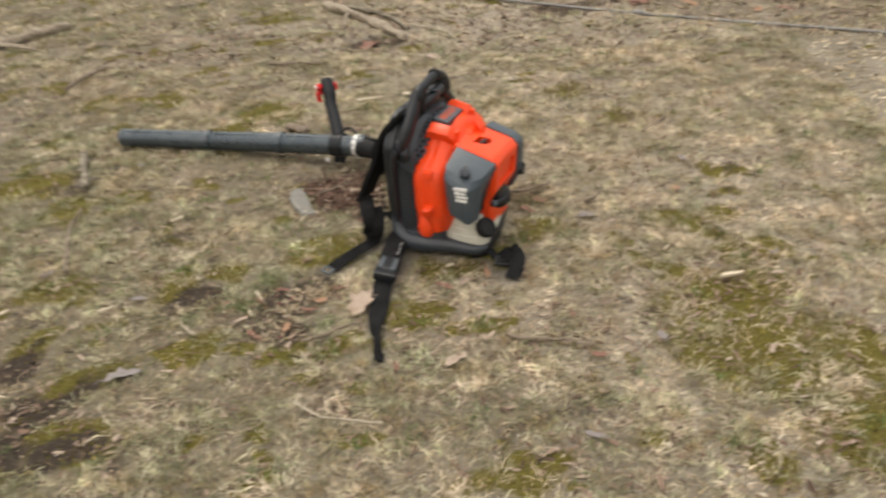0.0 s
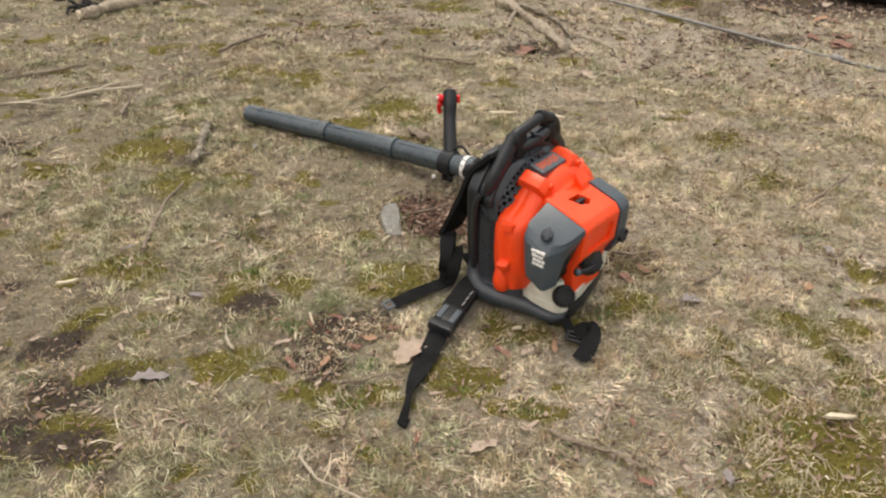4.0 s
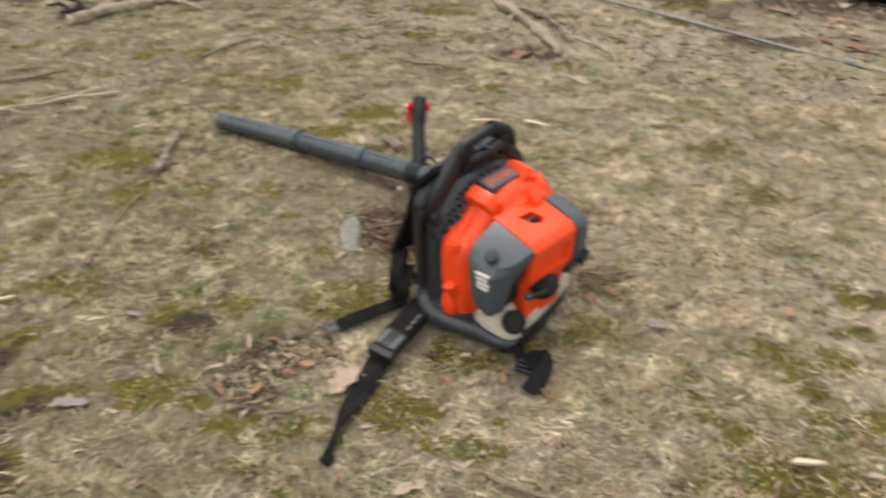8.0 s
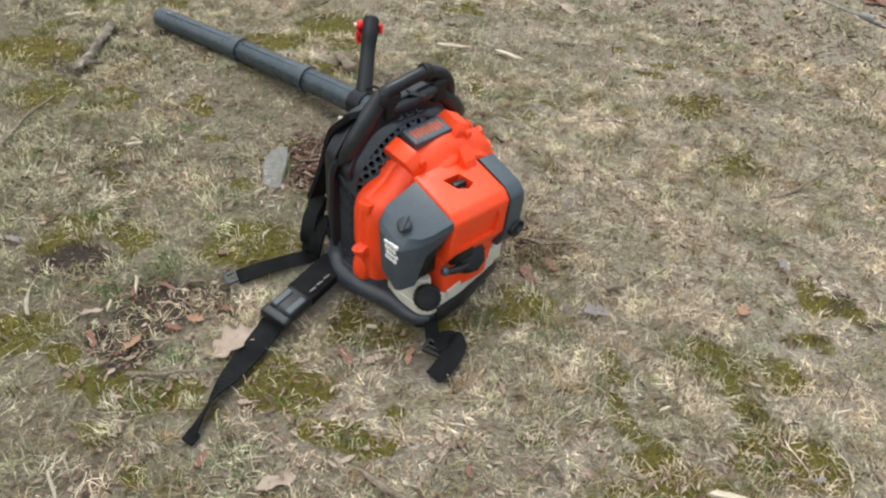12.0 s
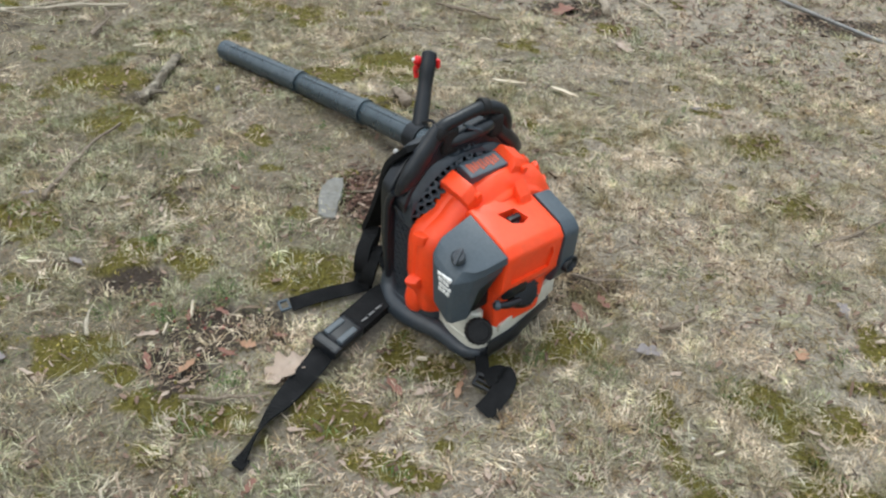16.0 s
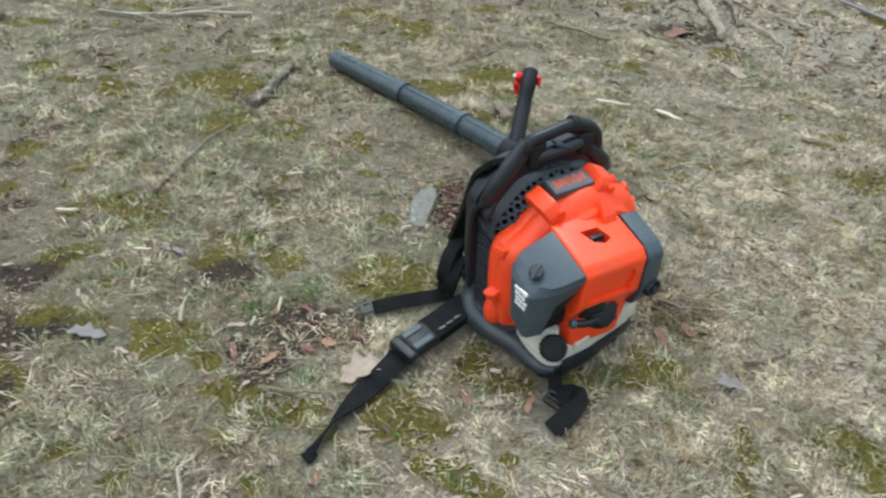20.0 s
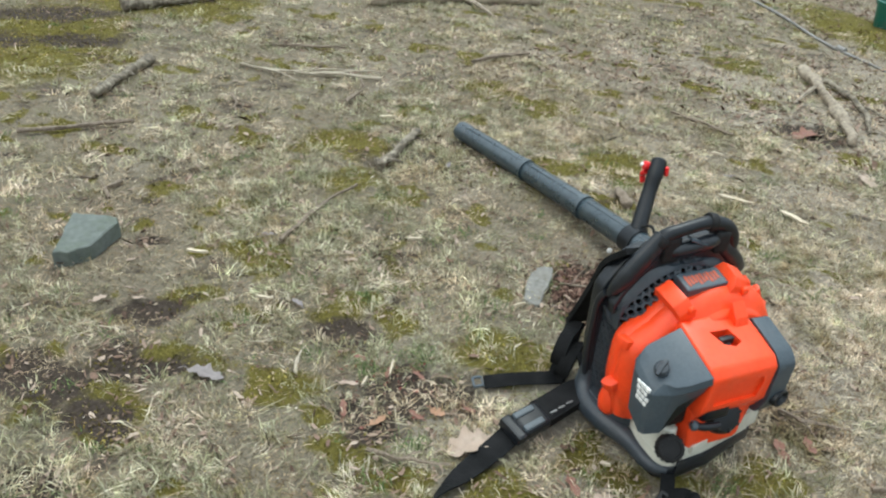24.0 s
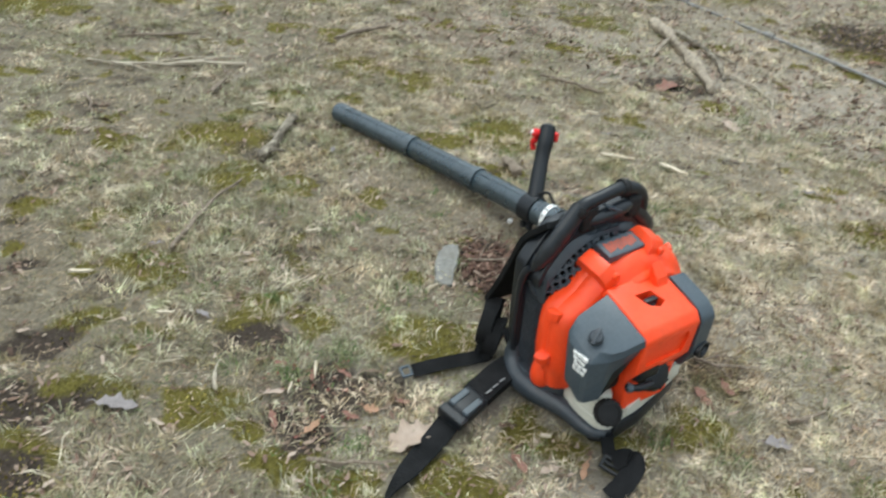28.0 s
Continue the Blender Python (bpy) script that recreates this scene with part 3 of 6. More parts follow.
def thinned(g, n, area, moss_keep, soil_keep, lush=None):
    x, y = scatter(g, n, *area)
    keep = 1 - (1 - moss_keep) * moss_at(x, y, 0.8) - (1 - soil_keep) * soil_at(x, y, 0.7)
    if lush:
        keep = keep * np.clip(0.7 + lush * wobble(x, y, 5.0, 41) + 0.35 * wobble(x, y, 40, 42), 0.05, 1)
    ok = (g.rand(n) < keep) & clear(x, y)
    return x[ok], y[ok]


def faded(x, y):
    """How grey-green the lawn is: more so on the open side, less beside the pale dry patch."""
    return np.clip(0.54 - 0.14 * (x + 0.1 * y) + 0.35 * wobble(x, y, 2.6, 51) + 0.2 * wobble(x, y, 9, 52) - 0.3 * patch_mask(x, y, DRY_PATCHES, 13, 0.8), 0.12, 0.9)


def tufts(g, n, area, per, reach, moss_keep, soil_keep):
    """Blade roots gathered in tufts: tuft centre for each blade and a way outward."""
    cx, cy = thinned(g, n, area, moss_keep, soil_keep, 0.55)
    k = g.randint(per[0], per[1], len(cx))
    x, y = np.repeat(cx, k), np.repeat(cy, k)
    size = np.repeat(g.uniform(0.4, 1.3, len(cx)), k)
    way = g.uniform(0, 2 * np.pi, len(x))
    far = reach * size * np.sqrt(g.rand(len(x)))
    x, y = x + np.cos(way) * far, y + np.sin(way) * far
    green = np.repeat(g.rand(len(cx)) < faded(cx, cy), k)
    ok = clear(x, y)
    return x[ok], y[ok], (way + g.normal(0, 0.7, len(way)))[ok], green[ok]


def lawn():
    g = np.random.RandomState(3)
    near, left, back = (-1.5, 1.9, -1.1, 1.9), (-4.2, -1.5, -1.1, 3.9), (-1.5, 3.2, 1.9, 5.2)
    for area, n, w, l in ((near, 230000, (0.0010, 0.0026), (0.006, 0.036)), (left, 85000, (0.0016, 0.0036), (0.010, 0.045)), (back, 90000, (0.0016, 0.0036), (0.010, 0.045))):
        x, y = thinned(g, n, area, 0.05, 0.42)
        blades("dead_thatch", THATCH, g, x, y, l, w, (0.000, 0.006), "matted dead grass thatch", flow=0.25, curl=0.5)
    for area, n, per, w, l, reach in ((near, 9200, (14, 40), (0.0009, 0.0021), (0.008, 0.050), 0.028), (left, 4600, (12, 30), (0.0014, 0.0030), (0.012, 0.05), 0.04), (back, 4200, (12, 28), (0.0014, 0.0030), (0.012, 0.05), 0.04)):
        x, y, way, green = tufts(g, n, area, per, reach, 0.04, 0.26)
        blades("dry_grass", STRAW, g, x[~green], y[~green], l, w, (0.002, 0.026), "tufts of straw-coloured dry grass blades", way=way[~green], curl=0.5)
        blades("faded_grass", DRAB, g, x[green], y[green], l, w, (0.003, 0.028), "tufts of thin grey-green grass blades", way=way[green], curl=0.5)
    # coarser sward all round, thinning out with distance
    x, y = -0.3 + g.normal(0, 3.0, 150000), 1.6 + g.normal(0, 3.0, 150000)
    inner = ((x > -4.2) & (x < 1.9) & (y > -1.1) & (y < 3.9)) | ((x > -1.5) & (x < 3.2) & (y > 1.9) & (y < 5.2))
    x, y = x[~inner], y[~inner]
    third = g.randint(0, 3, len(x))
    for k, (name, mat, label) in enumerate((("dead_thatch", THATCH, "matted dead grass thatch"), ("dry_grass", STRAW, "dry grass round the open lawn"), ("bleached_grass", PALE, "pale straw round the open lawn"))):
        blades(name, mat, g, x[third == k], y[third == k], (0.02, 0.075), (0.003, 0.007), (0.001, 0.016), label, flow=0.2)
    # bleached straw lies in mats, most on the open dry side
    for area, n, w, l in ((near, 150000, (0.0012, 0.0030), (0.010, 0.050)), (left, 50000, (0.0014, 0.0032), (0.012, 0.05)), (back, 75000, (0.0014, 0.0032), (0.012, 0.055))):
        x, y = thinned(g, n, area, 0.02, 0.10)
        dry = dry_at(x, y)
        ok = g.rand(len(x)) < np.clip(dry, 0.02, 0.95)
        blades("bleached_grass", PALE, g, x[ok], y[ok], l, w, (0.001, 0.007), "flat pale bleached straw lying on the lawn", curl=0.12)
    # tangled dead stalks behind the engine and in a few loose heaps
    for hx, hy, r, n in ((0.575, 0.395, 0.055, 420), (0.50, 0.47, 0.05, 200), (1.03, 1.02, 0.07, 200), (-0.62, 0.52, 0.05, 120), (-0.95, 0.62, 0.06, 160)):
        x, y = hx + g.normal(0, r, n), hy + g.normal(0, r * 0.7, n)
        ok = clear(x, y)
        blades("matted_stalks", THATCH, g, x[ok], y[ok], (0.02, 0.10), (0.001, 0.0026), (0.004, 0.024), "tangle of dead brown grass stalks", droop=0.5, curl=0.6)
    # long strands lying together in combed mats
    for area, n, w, l in ((near, 1500, (0.0010, 0.0024), (0.03, 0.10)), (left, 700, (0.0016, 0.0034), (0.04, 0.11)), (back, 500, (0.0016, 0.0034), (0.04, 0.11))):
        cx, cy = thinned(g, n, area, 0.05, 0.12, 0.8)
        k = g.randint(8, 34, len(cx))
        x, y = np.repeat(cx, k), np.repeat(cy, k)
        size = np.repeat(g.uniform(0.5, 1.4, len(cx)), k)
        x, y = x + g.normal(0, 0.022, len(x)) * size, y + g.normal(0, 0.022, len(x)) * size
        way = np.repeat(g.uniform(0, 2 * np.pi, len(cx)), k) + g.normal(0, 0.45, len(x))
        ok = clear(x, y)
        pale = np.repeat(g.rand(len(cx)) < 0.62, k)
        blades("combed_straw", PALE, g, x[ok & pale], y[ok & pale], l, w, (0.004, 0.022), "long pale strands of dead grass combed flat", way=way[ok & pale], curl=0.7)
        blades("combed_grass", DRAB, g, x[ok & ~pale], y[ok & ~pale], l, w, (0.004, 0.022), "long grey-green strands of grass combed flat", way=way[ok & ~pale], curl=0.7)
    for area, n in ((near, 520), (left, 190), (back, 150)):
        cx, cy = thinned(g, n, area, 0.9, 0.5, 0.6)
        k = g.randint(6, 40, len(cx))
        x, y = np.repeat(cx, k), np.repeat(cy, k)
        x, y = x + g.normal(0, 0.016, len(x)), y + g.normal(0, 0.016, len(x))
        ok = clear(x, y)
        blades("green_grass", FRESH, g, x[ok], y[ok], (0.010, 0.035), (0.0010, 0.0022), (0.004, 0.020), "sparse short green grass blades", droop=-0.2)
    # a few lush tufts by the bare earth
    cx, cy = np.array(GREEN_TUFTS).T
    k = g.randint(34, 64, len(cx))
    x, y = np.repeat(cx, k), np.repeat(cy, k)
    x, y = x + g.normal(0, 0.022, len(x)), y + g.normal(0, 0.018, len(x))
    ok = clear(x, y)
    blades("green_tuft", FRESH, g, x[ok], y[ok], (0.014, 0.042), (0.0012, 0.0026), (0.006, 0.026), "small lush green grass tufts", droop=0.1, curl=0.5)
    x, y = scatter(g, 420000, -3.8, 2.0, -1.1, 3.9)
    ok = (g.rand(len(x)) < moss_at(x, y, 0.75) ** 1.6 * np.clip(0.75 + 0.6 * wobble(x, y, 60, 61), 0.1, 1)) & clear(x, y)
    x, y = x[ok], y[ok]
    blades("moss", MOSS, g, x, y, (0.003, 0.011), (0.002, 0.005), (0.001, 0.007), "olive moss cushions in the lawn", droop=-0.3)
    # broken leaves gather in drifts
    for area, n, s in ((near, 36000, (0.004, 0.019)), (left, 22000, (0.004, 0.020)), (back, 44000, (0.005, 0.028))):
        x, y = scatter(g, n, *area)
        drift = np.maximum(patch_mask(x, y, LEAFY, 9, 0.7), 0.9 * freckle(x, y, 6.0, 101, 0.12))
        ok = (g.rand(n) < 0.16 + 0.80 * drift) & clear(x, y)
        flakes("leaf_litter", LITTER, g, x[ok], y[ok], s, (0.10, 0.45), (0.001, 0.012), "scattered broken brown leaf litter", "leaf litter")
    for area, n, s in ((near, 2600, (0.006, 0.032)), (left, 2000, (0.010, 0.045)), (back, 2000, (0.010, 0.045))):
        x, y = scatter(g, n, *area)
        ok = clear(x, y) & (g.rand(n) < 0.35 + 0.65 * freckle(x, y, 5.0, 111, 0.0))
        flakes("twig_litter", STICKS, g, x[ok], y[ok], s, (0.03, 0.09), (0.004, 0.014), "fine broken twigs scattered in the grass", "twigs")
    # crumbs and torn leaf on the bare earth
    x, y = scatter(g, 90000, *near)
    ok = (g.rand(len(x)) < 0.26 * soil_at(x, y, 0.5)) & clear(x, y)
    x, y = x[ok], y[ok]
    half = g.rand(len(x)) < 0.72
    flakes("earth_crumbs", STICKS, g, x[half], y[half], (0.003, 0.012), (0.3, 0.8), (0.000, 0.008), "dark earth crumbs and torn leaf", "crumbs")
    flakes("torn_leaf", LITTER, g, x[~half], y[~half], (0.003, 0.013), (0.2, 0.7), (0.000, 0.008), "torn brown leaf on bare earth", "leaf litter")
    # red-brown mulch on the bare ground beside the hose, and fallen red buds on the bare earth
    x, y = np.concatenate([-0.08 + g.normal(0, 0.075, 1500), 0.02 + g.normal(0, 0.05, 700)]), np.concatenate([0.50 + g.normal(0, 0.065, 1500), 0.45 + g.normal(0, 0.06, 700)])
    ok = clear(x, y)
    flakes("mulch", MULCH, g, x[ok], y[ok], (0.004, 0.018), (0.10, 0.5), (0.001, 0.012), "red-brown leaf mulch on bare ground", "mulch")
    x, y = -0.19 + g.normal(0, 0.08, 60), -0.16 + g.normal(0, 0.07, 60)
    flakes("red_buds", BUDS, g, x, y, (0.002, 0.007), (0.35, 0.8), (0.006, 0.014), "small fallen red tree buds on bare earth", "buds")
    for area, n in ((near, 420), (left, 420), (back, 420)):
        x, y = scatter(g, n, *area)
        ok = clear(x, y)
        flakes("wood_chips", CHIPS, g, x[ok], y[ok], (0.003, 0.013), (0.12, 0.4), (0.006, 0.014), "small pale wood chips in the grass", "wood chips")


lawn()


# ---- the blower: x runs from the wearer's back to the engine, y to the wearer's other side, z up ----
def rounded(points, r, n=4):
    """An outline with its corners rounded."""
    out, k = [], len(points)
    for i in range(k):
        p, a, b = Vector(points[i]), Vector(points[i - 1]), Vector(points[(i + 1) % k])
        d = min(r, (a - p).length * 0.45, (b - p).length * 0.45)
        s, e = p + (a - p).normalized() * d, p + (b - p).normalized() * d
        for j in range(n + 1):
            t = j / n
            out.append(tuple((1 - t) ** 2 * s + 2 * t * (1 - t) * p + t * t * e))
    return out


def hex_sheet(inside, x, r, hole, thick):
    """A perforated sheet of hexagons in the y-z plane, with real openings."""
    bm = bmesh.new()
    seen = {}

    def vert(p):
        k = (round(p[0], 4), round(p[1], 4))
        if k not in seen:
            seen[k] = bm.verts.new((x(p[0], p[1]), p[0], p[1]))
        return seen[k]

    for i in range(-30, 31):
        for j in range(0, 60):
            cy, cz = i * r * 1.5, (j + 0.5 * (i % 2)) * r * math.sqrt(3)
            if not inside(cy, cz):
                continue
            outer = [(cy + r * math.cos(k * math.pi / 3), cz + r * math.sin(k * math.pi / 3)) for k in range(6)]
            inner = [(cy + hole * math.cos(k * math.pi / 3), cz + hole * math.sin(k * math.pi / 3)) for k in range(6)]
            ov = [vert(p) for p in outer]
            iv = [bm.verts.new((x(*p), *p)) for p in inner]
            bv = [bm.verts.new((x(*p) - thick, *p)) for p in inner]
            for k in range(6):
                q = (k + 1) % 6
                bm.faces.new((ov[k], ov[q], iv[q], iv[k]))
                bm.faces.new((iv[k], iv[q], bv[q], bv[k]))
    return bm


def pocket(bm, normal, loops, depth, swap):
    """Recesses with the given outlines in the flat face of bm that looks along normal: (x, y) outlines with swap, else (y, z)."""
    normal = normal.normalized()
    face = max((f for f in bm.faces if f.normal.dot(normal) > 0.97), key=lambda f: f.calc_area())
    n, o = face.normal.copy(), face.calc_center_median()
    edges = list(face.edges)
    bmesh.ops.delete(bm, geom=[face], context="FACES_ONLY")
    for loop in loops:
        rim = []
        for a, b in loop:
            if swap:
                rim.append(bm.verts.new((a, b, o.z - (n.x * (a - o.x) + n.y * (b - o.y)) / n.z)))
            else:
                rim.append(bm.verts.new((o.x - (n.y * (a - o.y) + n.z * (b - o.z)) / n.x, a, b)))
        low = [bm.verts.new(v.co - n * depth) for v in rim]
        k = len(rim)
        for i in range(k):
            edges.append(bm.edges.new((rim[i], rim[(i + 1) % k])))
            bm.faces.new((rim[i], rim[(i + 1) % k], low[(i + 1) % k], low[i]))
        bm.faces.new(low)
    bmesh.ops.triangle_fill(bm, edges=edges, use_beauty=True, use_dissolve=False)


def blower():
    top = holder("backpack_leaf_blower", pose(0.235, 0.235, 0.0, 0, 0, -25), "orange and black petrol backpack leaf blower standing on dry grass", "leaf blower")

    # back frame: an upright tray with a carrying handle and a foot that runs under the engine
    side = [(-0.148, 0.028), (0.150, 0.028), (0.160, 0.20), (0.160, 0.345), (0.116, 0.408), (0.100, 0.418), (-0.084, 0.418), (-0.112, 0.406), (-0.163, 0.340), (-0.163, 0.20)]
    back = part("back_frame", prism(rounded(side, 0.016), -0.030, 0.004, "x", 0.007, 3), FRAME, top, "black moulded plastic back frame")
    smooth(back)
    rim_path = [(-0.006, -0.148, 0.05), (-0.006, -0.160, 0.14), (-0.002, -0.165, 0.25), (0.006, -0.167, 0.310), (0.016, -0.161, 0.336)]
    bar_path = [(0.028, -0.163, 0.338), (0.035, -0.154, 0.358), (0.040, -0.135, 0.386), (0.042, -0.109, 0.420), (0.042, -0.086, 0.448), (0.042, -0.068, 0.472)]
    for s in (1, -1):
        q = [(x, y if s == 1 else 0.006 - y, z) for x, y, z in rim_path]
        smooth(part("frame_rim", pipe(q, [0.011, 0.0085, 0.008, 0.0085, 0.008], 14, 6), FRAME, back))
        q = [(x, y if s == 1 else 0.014 - y * (1.0 - 0.02 * k), z - (0.0 if s == 1 else 0.007 * k)) for k, (x, y, z) in enumerate(bar_path)]
        smooth(part("shoulder_bar", pipe(q, [w * (1.0 if s == 1 else 0.75) for w in (0.004, 0.011, 0.0165, 0.0180, 0.0165, 0.0150)], 18, 6, 0.0, 0, 1.38), FRAME, back, "broad rounded bar rising to the handle"))
    loop = [(0.042, -0.070, 0.466), (0.043, -0.058, 0.475), (0.045, -0.030, 0.481), (0.045, 0.010, 0.487), (0.044, 0.040, 0.4875), (0.041, 0.076, 0.476), (0.038, 0.103, 0.455), (0.035, 0.115, 0.428), (0.028, 0.118, 0.396)]
    handle = part("handle", pipe(loop, [0.0160, 0.0145, 0.0138, 0.0138, 0.0142, 0.0155, 0.0165, 0.018, 0.020], 16, 6), BLACK, top, "black carrying handle")
    smooth(handle)
    for y0, z0, y1, z1 in ((0.044, 0.4870, 0.060, 0.4820), (-0.074, 0.462, -0.064, 0.476)):
        smooth(part("grip_band", lathe([(0.0165, -0.011), (0.0192, -0.007), (0.0192, 0.007), (0.0165, 0.011)], 20, along((0.042, y0, z0), (0.043, y1, z1))), RUBBER, handle, "black rubber band on the handle"))
    lower_bar = part("handle_brace", pipe([(0.040, -0.050, 0.430), (0.048, -0.030, 0.436), (0.052, 0.010, 0.443), (0.051, 0.042, 0.446), (0.044, 0.070, 0.446)], [0.012, 0.0165, 0.0170, 0.0165, 0.013], 14, 6), FRAME, top, "dark grey brace under the handle")
    smooth(lower_bar)
    smooth(part("brace_plate", box((-0.022, -0.010, -0.002), (0.022, 0.010, 0.0035), 0.003, 2, Matrix.Translation((0.058, 0.006, 0.4565)) @ pose(0, 0, 0, 0, 24, 84)), GREY, lower_bar, "smooth grey plate on the brace"))
    smooth(part("brace_end", box((0.024, 0.056, 0.414), (0.060, 0.096, 0.466), 0.012, 3), RUBBER, lower_bar))
    smooth(part("brace_post", box((0.026, -0.068, 0.410), (0.056, -0.026, 0.470), 0.010, 3), RUBBER, lower_bar))

    # solid web between the shoulder bars and the screen
    web = [(-0.158, 0.322), (-0.134, 0.370), (-0.106, 0.413), (-0.080, 0.442), (-0.040, 0.438), (0.030, 0.446), (0.086, 0.456), (0.108, 0.452), (0.122, 0.410), (0.140, 0.372), (0.158, 0.322)]
    for k in range(25):
        a = radians(20 + 140 * k / 24)
        r = 0.150 + 0.016 * max(0.0, -math.cos(a)) ** 1.5 + 0.012 * max(0.0, math.cos(a))
        web.append((r * math.cos(a), 0.240 + r * math.sin(a)))
    smooth(part("shoulder_web", prism(web, 0.002, 0.046, "x", 0.008, 3), FRAME, back, "dark moulded web below the handle"))

    # perforated screen between the frame and the fan housing, dished towards the engine
    def dish(y, z):
        r = math.hypot(y * 1.02, (z - 0.245) * (1.0 if z > 0.245 else 0.0))
        return 0.034 + 0.80 * max(0.0, 0.182 - r)

    def in_screen(y, z):
        r = math.hypot(y, (z - 0.245))
        return 0.112 < r < 0.163 and z > 0.268 and abs(y) < 0.150

    screen = part("intake_screen", hex_sheet(in_screen, dish, 0.0092, 0.0067, 0.008), MOULD, top, "black plastic screen with honeycomb holes")
    # solid border of the screen, from the holes out to the frame's rim
    edge = bmesh.new()
    rows = []
    for k in range(41):
        a = radians(8 + 164 * k / 40)
        c, sn = math.cos(a), math.sin(a)
        far = 0.20
        while far > 0.15 and not (abs(far * c) < 0.150 and 0.245 + far * sn < 0.412 and abs(far * c) + 0.72 * max(0.0, far * sn - 0.10) < 0.150):
            far -= 0.001
        near = min(0.152, far - 0.004)
        pts = [(near, dish(near * c, 0.245 + near * sn) + 0.0015), ((near + far) / 2, dish((near + far) / 2 * c, 0.245 + (near + far) / 2 * sn) + 0.005), (far, 0.012), (far, 0.002)]
        rows.append([edge.verts.new((u, r * c, 0.245 + r * sn)) for r, u in pts])
    for a, b in zip(rows, rows[1:]):
        for i in range(3):
            edge.faces.new((a[i], a[i + 1], b[i + 1], b[i]))
    smooth(part("screen_border", edge, MOULD, screen, "smooth black border of the screen"), 50)
    skirt = rounded([(-0.146, 0.05), (0.146, 0.05), (0.148, 0.31), (0.108, 0.395), (0.05, 0.422), (-0.05, 0.422), (-0.108, 0.395), (-0.148, 0.31)], 0.04)
    smooth(part("screen_backing", prism(skirt, 0.0, 0.008, "x", 0.002), RUBBER, top))
    smooth(part("screen_edge", pipe([(0.060, -0.112, 0.262), (0.052, -0.128, 0.268), (0.030, -0.148, 0.275), (0.010, -0.152, 0.300)], [0.006] * 4, 8, 5), FRAME, screen))
    # slatted side wall of the tray below the screen
    wall = [(0.0, -0.150), (0.030, -0.142), (0.056, -0.128), (0.056, -0.118), (0.0, -0.138)]
    panel = part("side_panel", prism(wall, 0.06, 0.275, "z", 0.002, 1), MOULD, back, "slatted side wall of the frame")
    cells = []
    for k in range(14):
        for s in range(4):
            f = (s + 0.5 * (k % 2)) / 4.2
            u, v = (0.004 + 0.026 * f / 0.5, -0.1490 + 0.0070 * f / 0.5) if f < 0.5 else (0.030 + 0.026 * (f - 0.5) / 0.5, -0.1420 + 0.014 * (f - 0.5) / 0.5)
            cells.append(lathe([(0.0072, -0.001), (0.0072, 0.0016), (0.0055, 0.0016), (0.0055, -0.001)], 6, pose(u, v - 0.0005, 0.085 + 0.0138 * k, 90, 0, 16 + 22 * (f > 0.5)), closed=True))
    part("cell_ribs", join(*cells), MOULD, panel, "raised honeycomb ribs")

    # fan housing: a drum whose rim is rounded towards the engine
    def reach(a):
        """The volute's radius: widest on the outlet side."""
        stops = ((0, 0.200), (34, 0.182), (62, 0.157), (100, 0.133), (128, 0.130), (147, 0.131), (158, 0.149), (168, 0.163), (180, 0.167))
        for (a0, r0), (a1, r1) in zip(stops, stops[1:]):
            if a <= a1:
                return r0 + (r1 - r0) * (a - a0) / (a1 - a0)
        return stops[-1][1]

    def drum(shrink, cz=0.240):
        pts = []
        for k in range(37):
            a = 180 * k / 36
            r = reach(a) - shrink
            pts.append((r * math.cos(radians(a)), cz + r * math.sin(radians(a))))
        return pts + [(-(0.168 - shrink), 0.17), (-(0.157 - shrink), 0.085 + shrink * 0.6), (-(0.11 - shrink * 0.5), 0.066 + shrink * 0.8), (0.11 - shrink * 0.5, 0.066 + shrink * 0.8), (0.155 - shrink, 0.085 + shrink * 0.6), (0.184 - shrink, 0.17)]

    bm = bmesh.new()
    rings = [[bm.verts.new((x, y, z)) for y, z in drum(s)] for x, s in ((0.052, 0.022), (0.060, 0.012), (0.072, 0.005), (0.086, 0.001), (0.098, 0.0), (0.1005, 0.002), (0.103, 0.002), (0.1055, 0.0), (0.124, 0.003), (0.138, 0.010), (0.148, 0.020), (0.154, 0.032), (0.158, 0.036), (0.166, 0.038), (0.170, 0.044), (0.172, 0.06))]
    for a, b in zip(rings, rings[1:]):
        for i in range(len(a)):
            bm.faces.new((a[i], a[(i + 1) % len(a)], b[(i + 1) % len(a)], b[i]))
    bm.faces.new(rings[0][::-1])
    bm.faces.new(rings[-1])
    housing = part("fan_housing", bm, ORANGE, top, "glossy orange plastic fan housing")
    smooth(housing, 50)
    # raised brackets on the rim of the housing
    for a, w, d, h, back_end in ((118, 0.036, 0.066, 0.034, -0.030), (62, 0.040, 0.052, 0.028, -0.026)):
        c, s = math.cos(radians(a)), math.sin(radians(a))
        m = Matrix.Translation((0.086, (reach(a) - 0.002) * c, 0.240 + (reach(a) - 0.002) * s)) @ Matrix(((1, 0, 0, 0), (0, s, c, 0), (0, -c, s, 0), (0, 0, 0, 1)))
        wedge = prism([(back_end, -0.03), (d, -0.02), (d, 0.004), (d * 0.80, h * 0.72), (0.002, h), (-0.008, h * 0.94), (back_end, -0.006)], -w / 2, w / 2, "y", 0.003, 2)
        wedge.transform(m)
        smooth(part("bracket", wedge, ORANGE, housing, "orange moulded bracket"))
